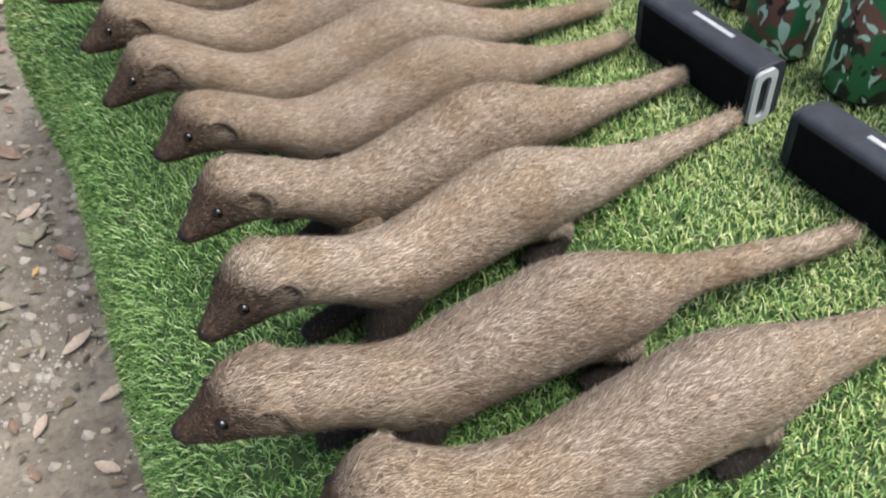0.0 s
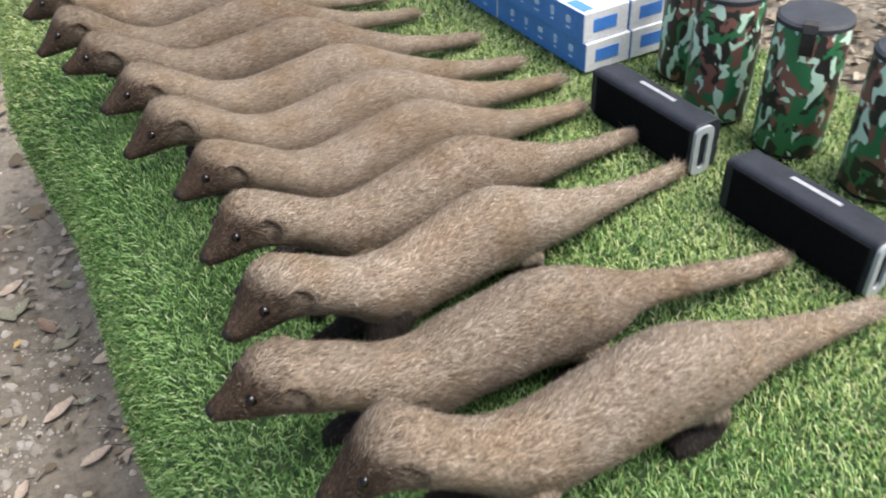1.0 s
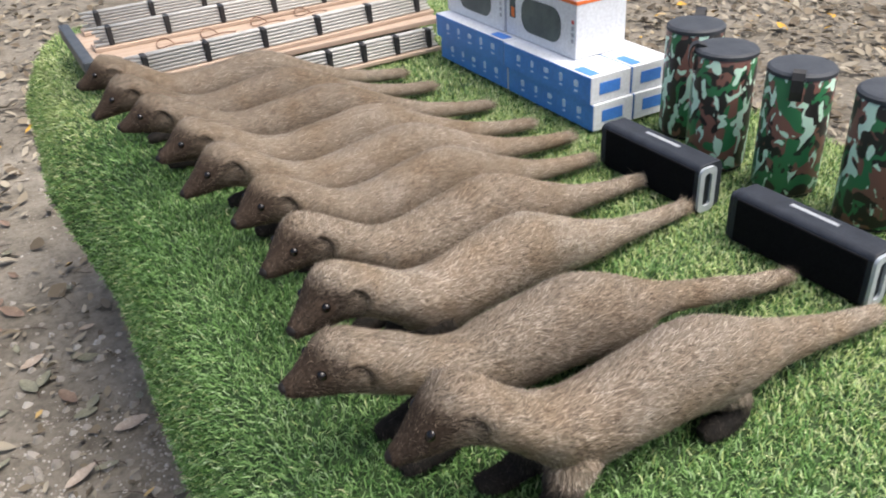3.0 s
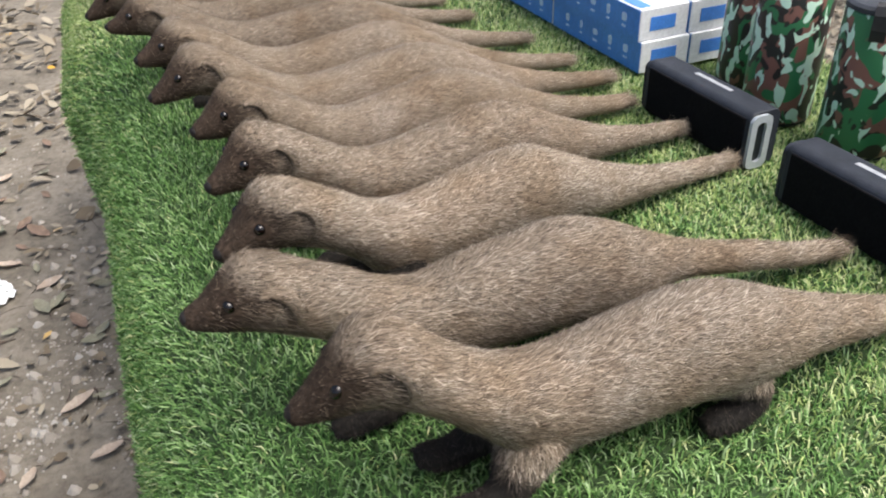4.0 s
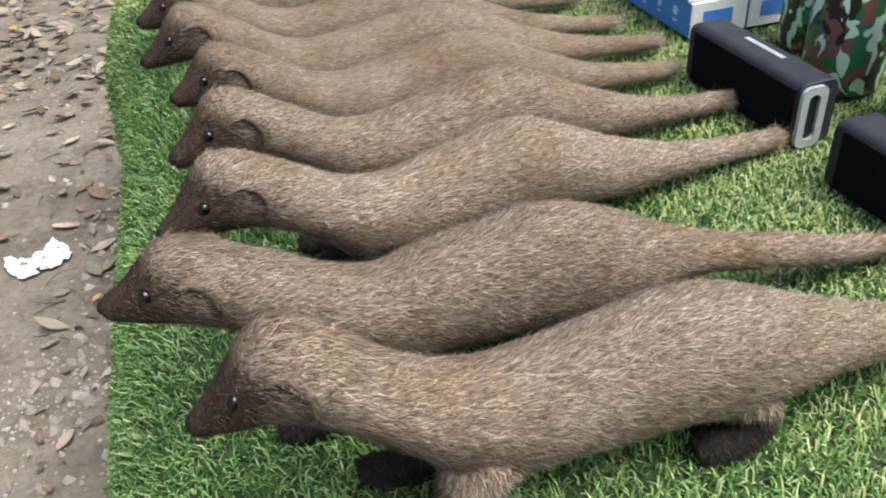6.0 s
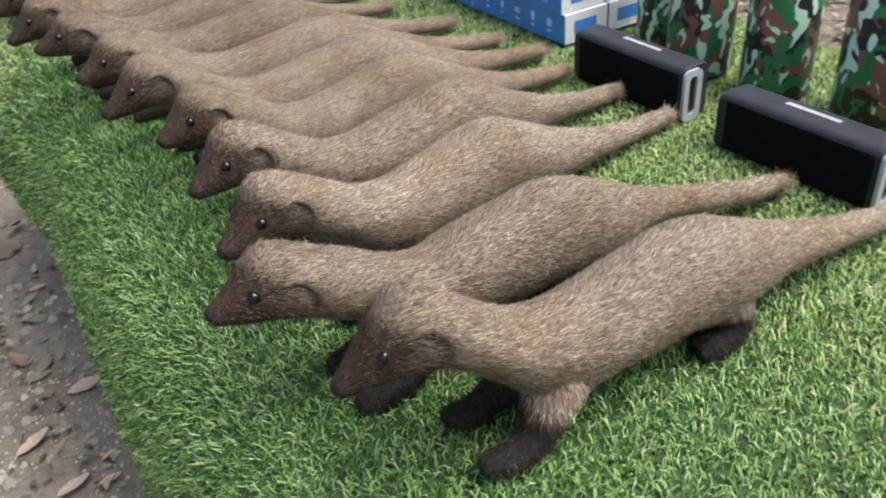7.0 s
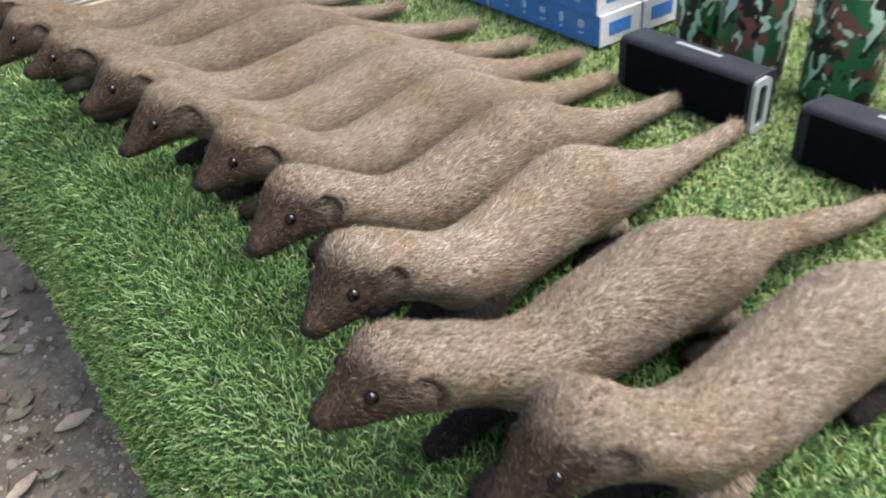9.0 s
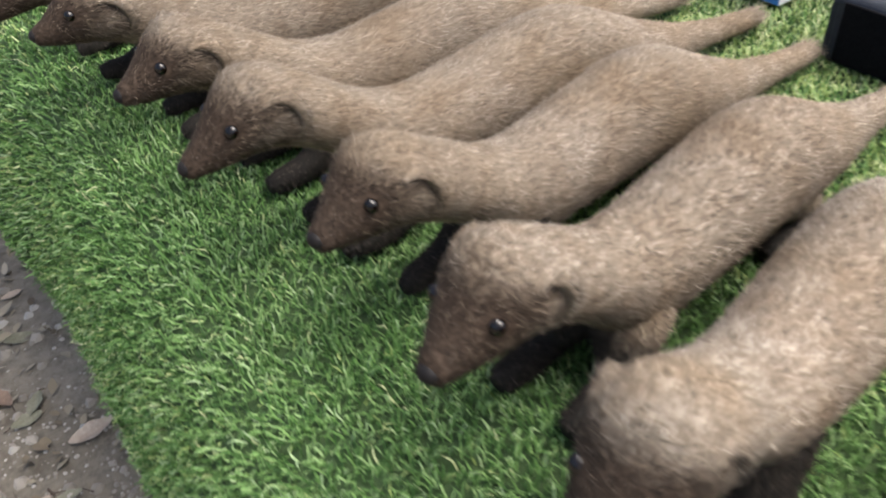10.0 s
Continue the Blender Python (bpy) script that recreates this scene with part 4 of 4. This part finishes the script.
# ---- rod bundles on their tray ----
def build_bundle(m, length, label, ends=6):
    """A bundle of thin pale rods lying on a strip of wood, held by black bands; along x."""
    b = empty("rod_bundle", m, label, "rod bundle", "bundles of rods on wooden strips")
    part("wooden_strip", block((0, -0.012, 0), (length, 0.040, 0.008), 0.001, 1), M_WOOD, b, "pale pinkish wooden strip")
    for row in range(6):
        for k in range(2):
            z = 0.0118 + row * 0.0066
            y = 0.0 + 0.0085 * k + 0.0015 * row
            x0 = 0.004 + 0.006 * ((row * 3 + k) % 4)
            part("rod", tube_mesh([(x0, y, z), (length * 0.5, y + 0.0006, z), (length - 0.004 - 0.004 * ((row + k) % 3), y, z)], 0.0032, 8), M_ROD, b, smooth=True)
    for k in range(ends):
        x = length * (0.055 + 0.89 * k / (ends - 1))
        part("band", block((x - 0.006, -0.0054, 0.0085), (x + 0.006, 0.020, 0.0490), 0.003, 2), M_CLIP, b, "black rubber band")
    return b


def build_tray():
    t = empty("wooden_tray", pose(0.0, 1.432, TOP + 0.008, 0, 0, 1.5), "low tray of pale wooden boards with steel end bar", "tray")
    for k in range(3):
        part("board", block((0.0, 0.0 + 0.155 * k, 0.042), (0.715, 0.152 + 0.155 * k, 0.054), 0.0015, 1), M_WOOD, t)
    for x in (0.03, 0.37, 0.68):
        part("cross_bar", block((x - 0.015, 0.06, 0.0), (x + 0.015, 0.45, 0.042), 0.002, 1), M_WOOD, t)
    part("end_bar", block((-0.026, 0.17, 0.036), (-0.002, 0.52, 0.066), 0.003, 2), M_BAR, t, "dark grey steel bar")
    for k, (x, y) in enumerate(((0.14, 0.205), (0.24, 0.215), (0.36, 0.225), (0.47, 0.235))):
        pts = [(x + 0.028 * math.cos(a) + 0.04 * (a / 6.28), y + 0.030 * math.sin(a), 0.056 + 0.010 * (1 - math.cos(2 * a)) / 2) for a in [0.45 * i for i in range(15)]]
        part("wire_loop", tube_mesh(pts, 0.0014, 6), M_WIRE, t, "thin rusty wire loop", True)
    return t


build_tray()
ZB = TOP + 0.0625
build_bundle(pose(0.030, 1.438, ZB, 0, 0, 5), 0.69, "pale rods bound with black bands on wooden tray")
build_bundle(pose(0.006, 1.706, ZB, 0, 0, 1.5), 0.70, "pale rods bound with black bands behind wire loops")
build_bundle(pose(0.004, 1.858, ZB, 0, 0, 2), 0.70, "pale rods bound with black bands at the tray's back")
build_bundle(pose(0.24, 1.388, TOP + 0.010, 0, 0, 1.5), 0.44, "pale rods bound with black bands on the turf")


# ---- small things ----
def build_card():
    c = empty("paper_card", pose(0.592, 0.147, TOP + 0.014, 0, 0, -4), "white printed card lying on the turf with red seal", "card")
    part("sheet", block((0, -0.20, 0), (0.145, 0, 0.0016), 0.0006, 1), M_CARD, c, "white card")
    bm = bmesh.new()
    bm.faces.new([bm.verts.new((0.018 + 0.0075 * math.cos(a), -0.016 + 0.0075 * math.sin(a), 0.0021)) for a in [2 * math.pi * k / 20 for k in range(20)]])
    part("seal", bm, M_RED, c, "round red printed seal")
    for k in range(4):
        part("print_line", block((0.04, -0.04 - 0.03 * k, 0.0014), (0.12, -0.032 - 0.03 * k, 0.0021)), M_INK, c)


build_card()


def build_tissue():
    bm = bmesh.new()
    n = 12
    g = [[bm.verts.new(((u / n - 0.5) * 0.15 * (1 - 0.3 * abs(v / n - 0.4)) + 0.014 * noise.noise((u * 0.9, v * 0.4, 3)),
                        (v / n - 0.5) * 0.13 * (0.6 + 0.5 * abs(u / n - 0.45)) + 0.12 * (u / n - 0.5) ** 2 + 0.03 * noise.noise((u * 0.5, v, 7)),
                        0.012 + 0.016 * abs(noise.noise((u * 0.55, v * 0.55, 1))))) for u in range(n + 1)] for v in range(n + 1)]
    for a, b in zip(g, g[1:]):
        for k in range(n):
            bm.faces.new((a[k], a[k + 1], b[k + 1], b[k]))
    ob = part("crumpled_tissue", bm, M_TISSUE, None, "crumpled white paper tissue lying on the ground", True)
    ob.matrix_basis = pose(-0.49, 1.785, 0, 0, 0, 25)
    tagged(ob, category="tissue")


build_tissue()


def build_tubes():
    b = empty("red_tube_bundle", pose(0.778, 0.206, TOP + 0.010, 0, 0, -8), "small bundle of red paper tubes on turf", "tubes")
    for k in range(5):
        part("tube", tube_mesh([(0, -0.016 * k * 0.55, 0.007), (0.03, -0.016 * k * 0.55, 0.0075), (0.06, -0.016 * k * 0.55, 0.007)], 0.0041, 10), M_REDTUBE, b, smooth=True)
    part("band", block((0.022, -0.041, 0.0022), (0.030, 0.005, 0.0122), 0.001, 1), M_STRAP, b, "black paper band")


build_tubes()
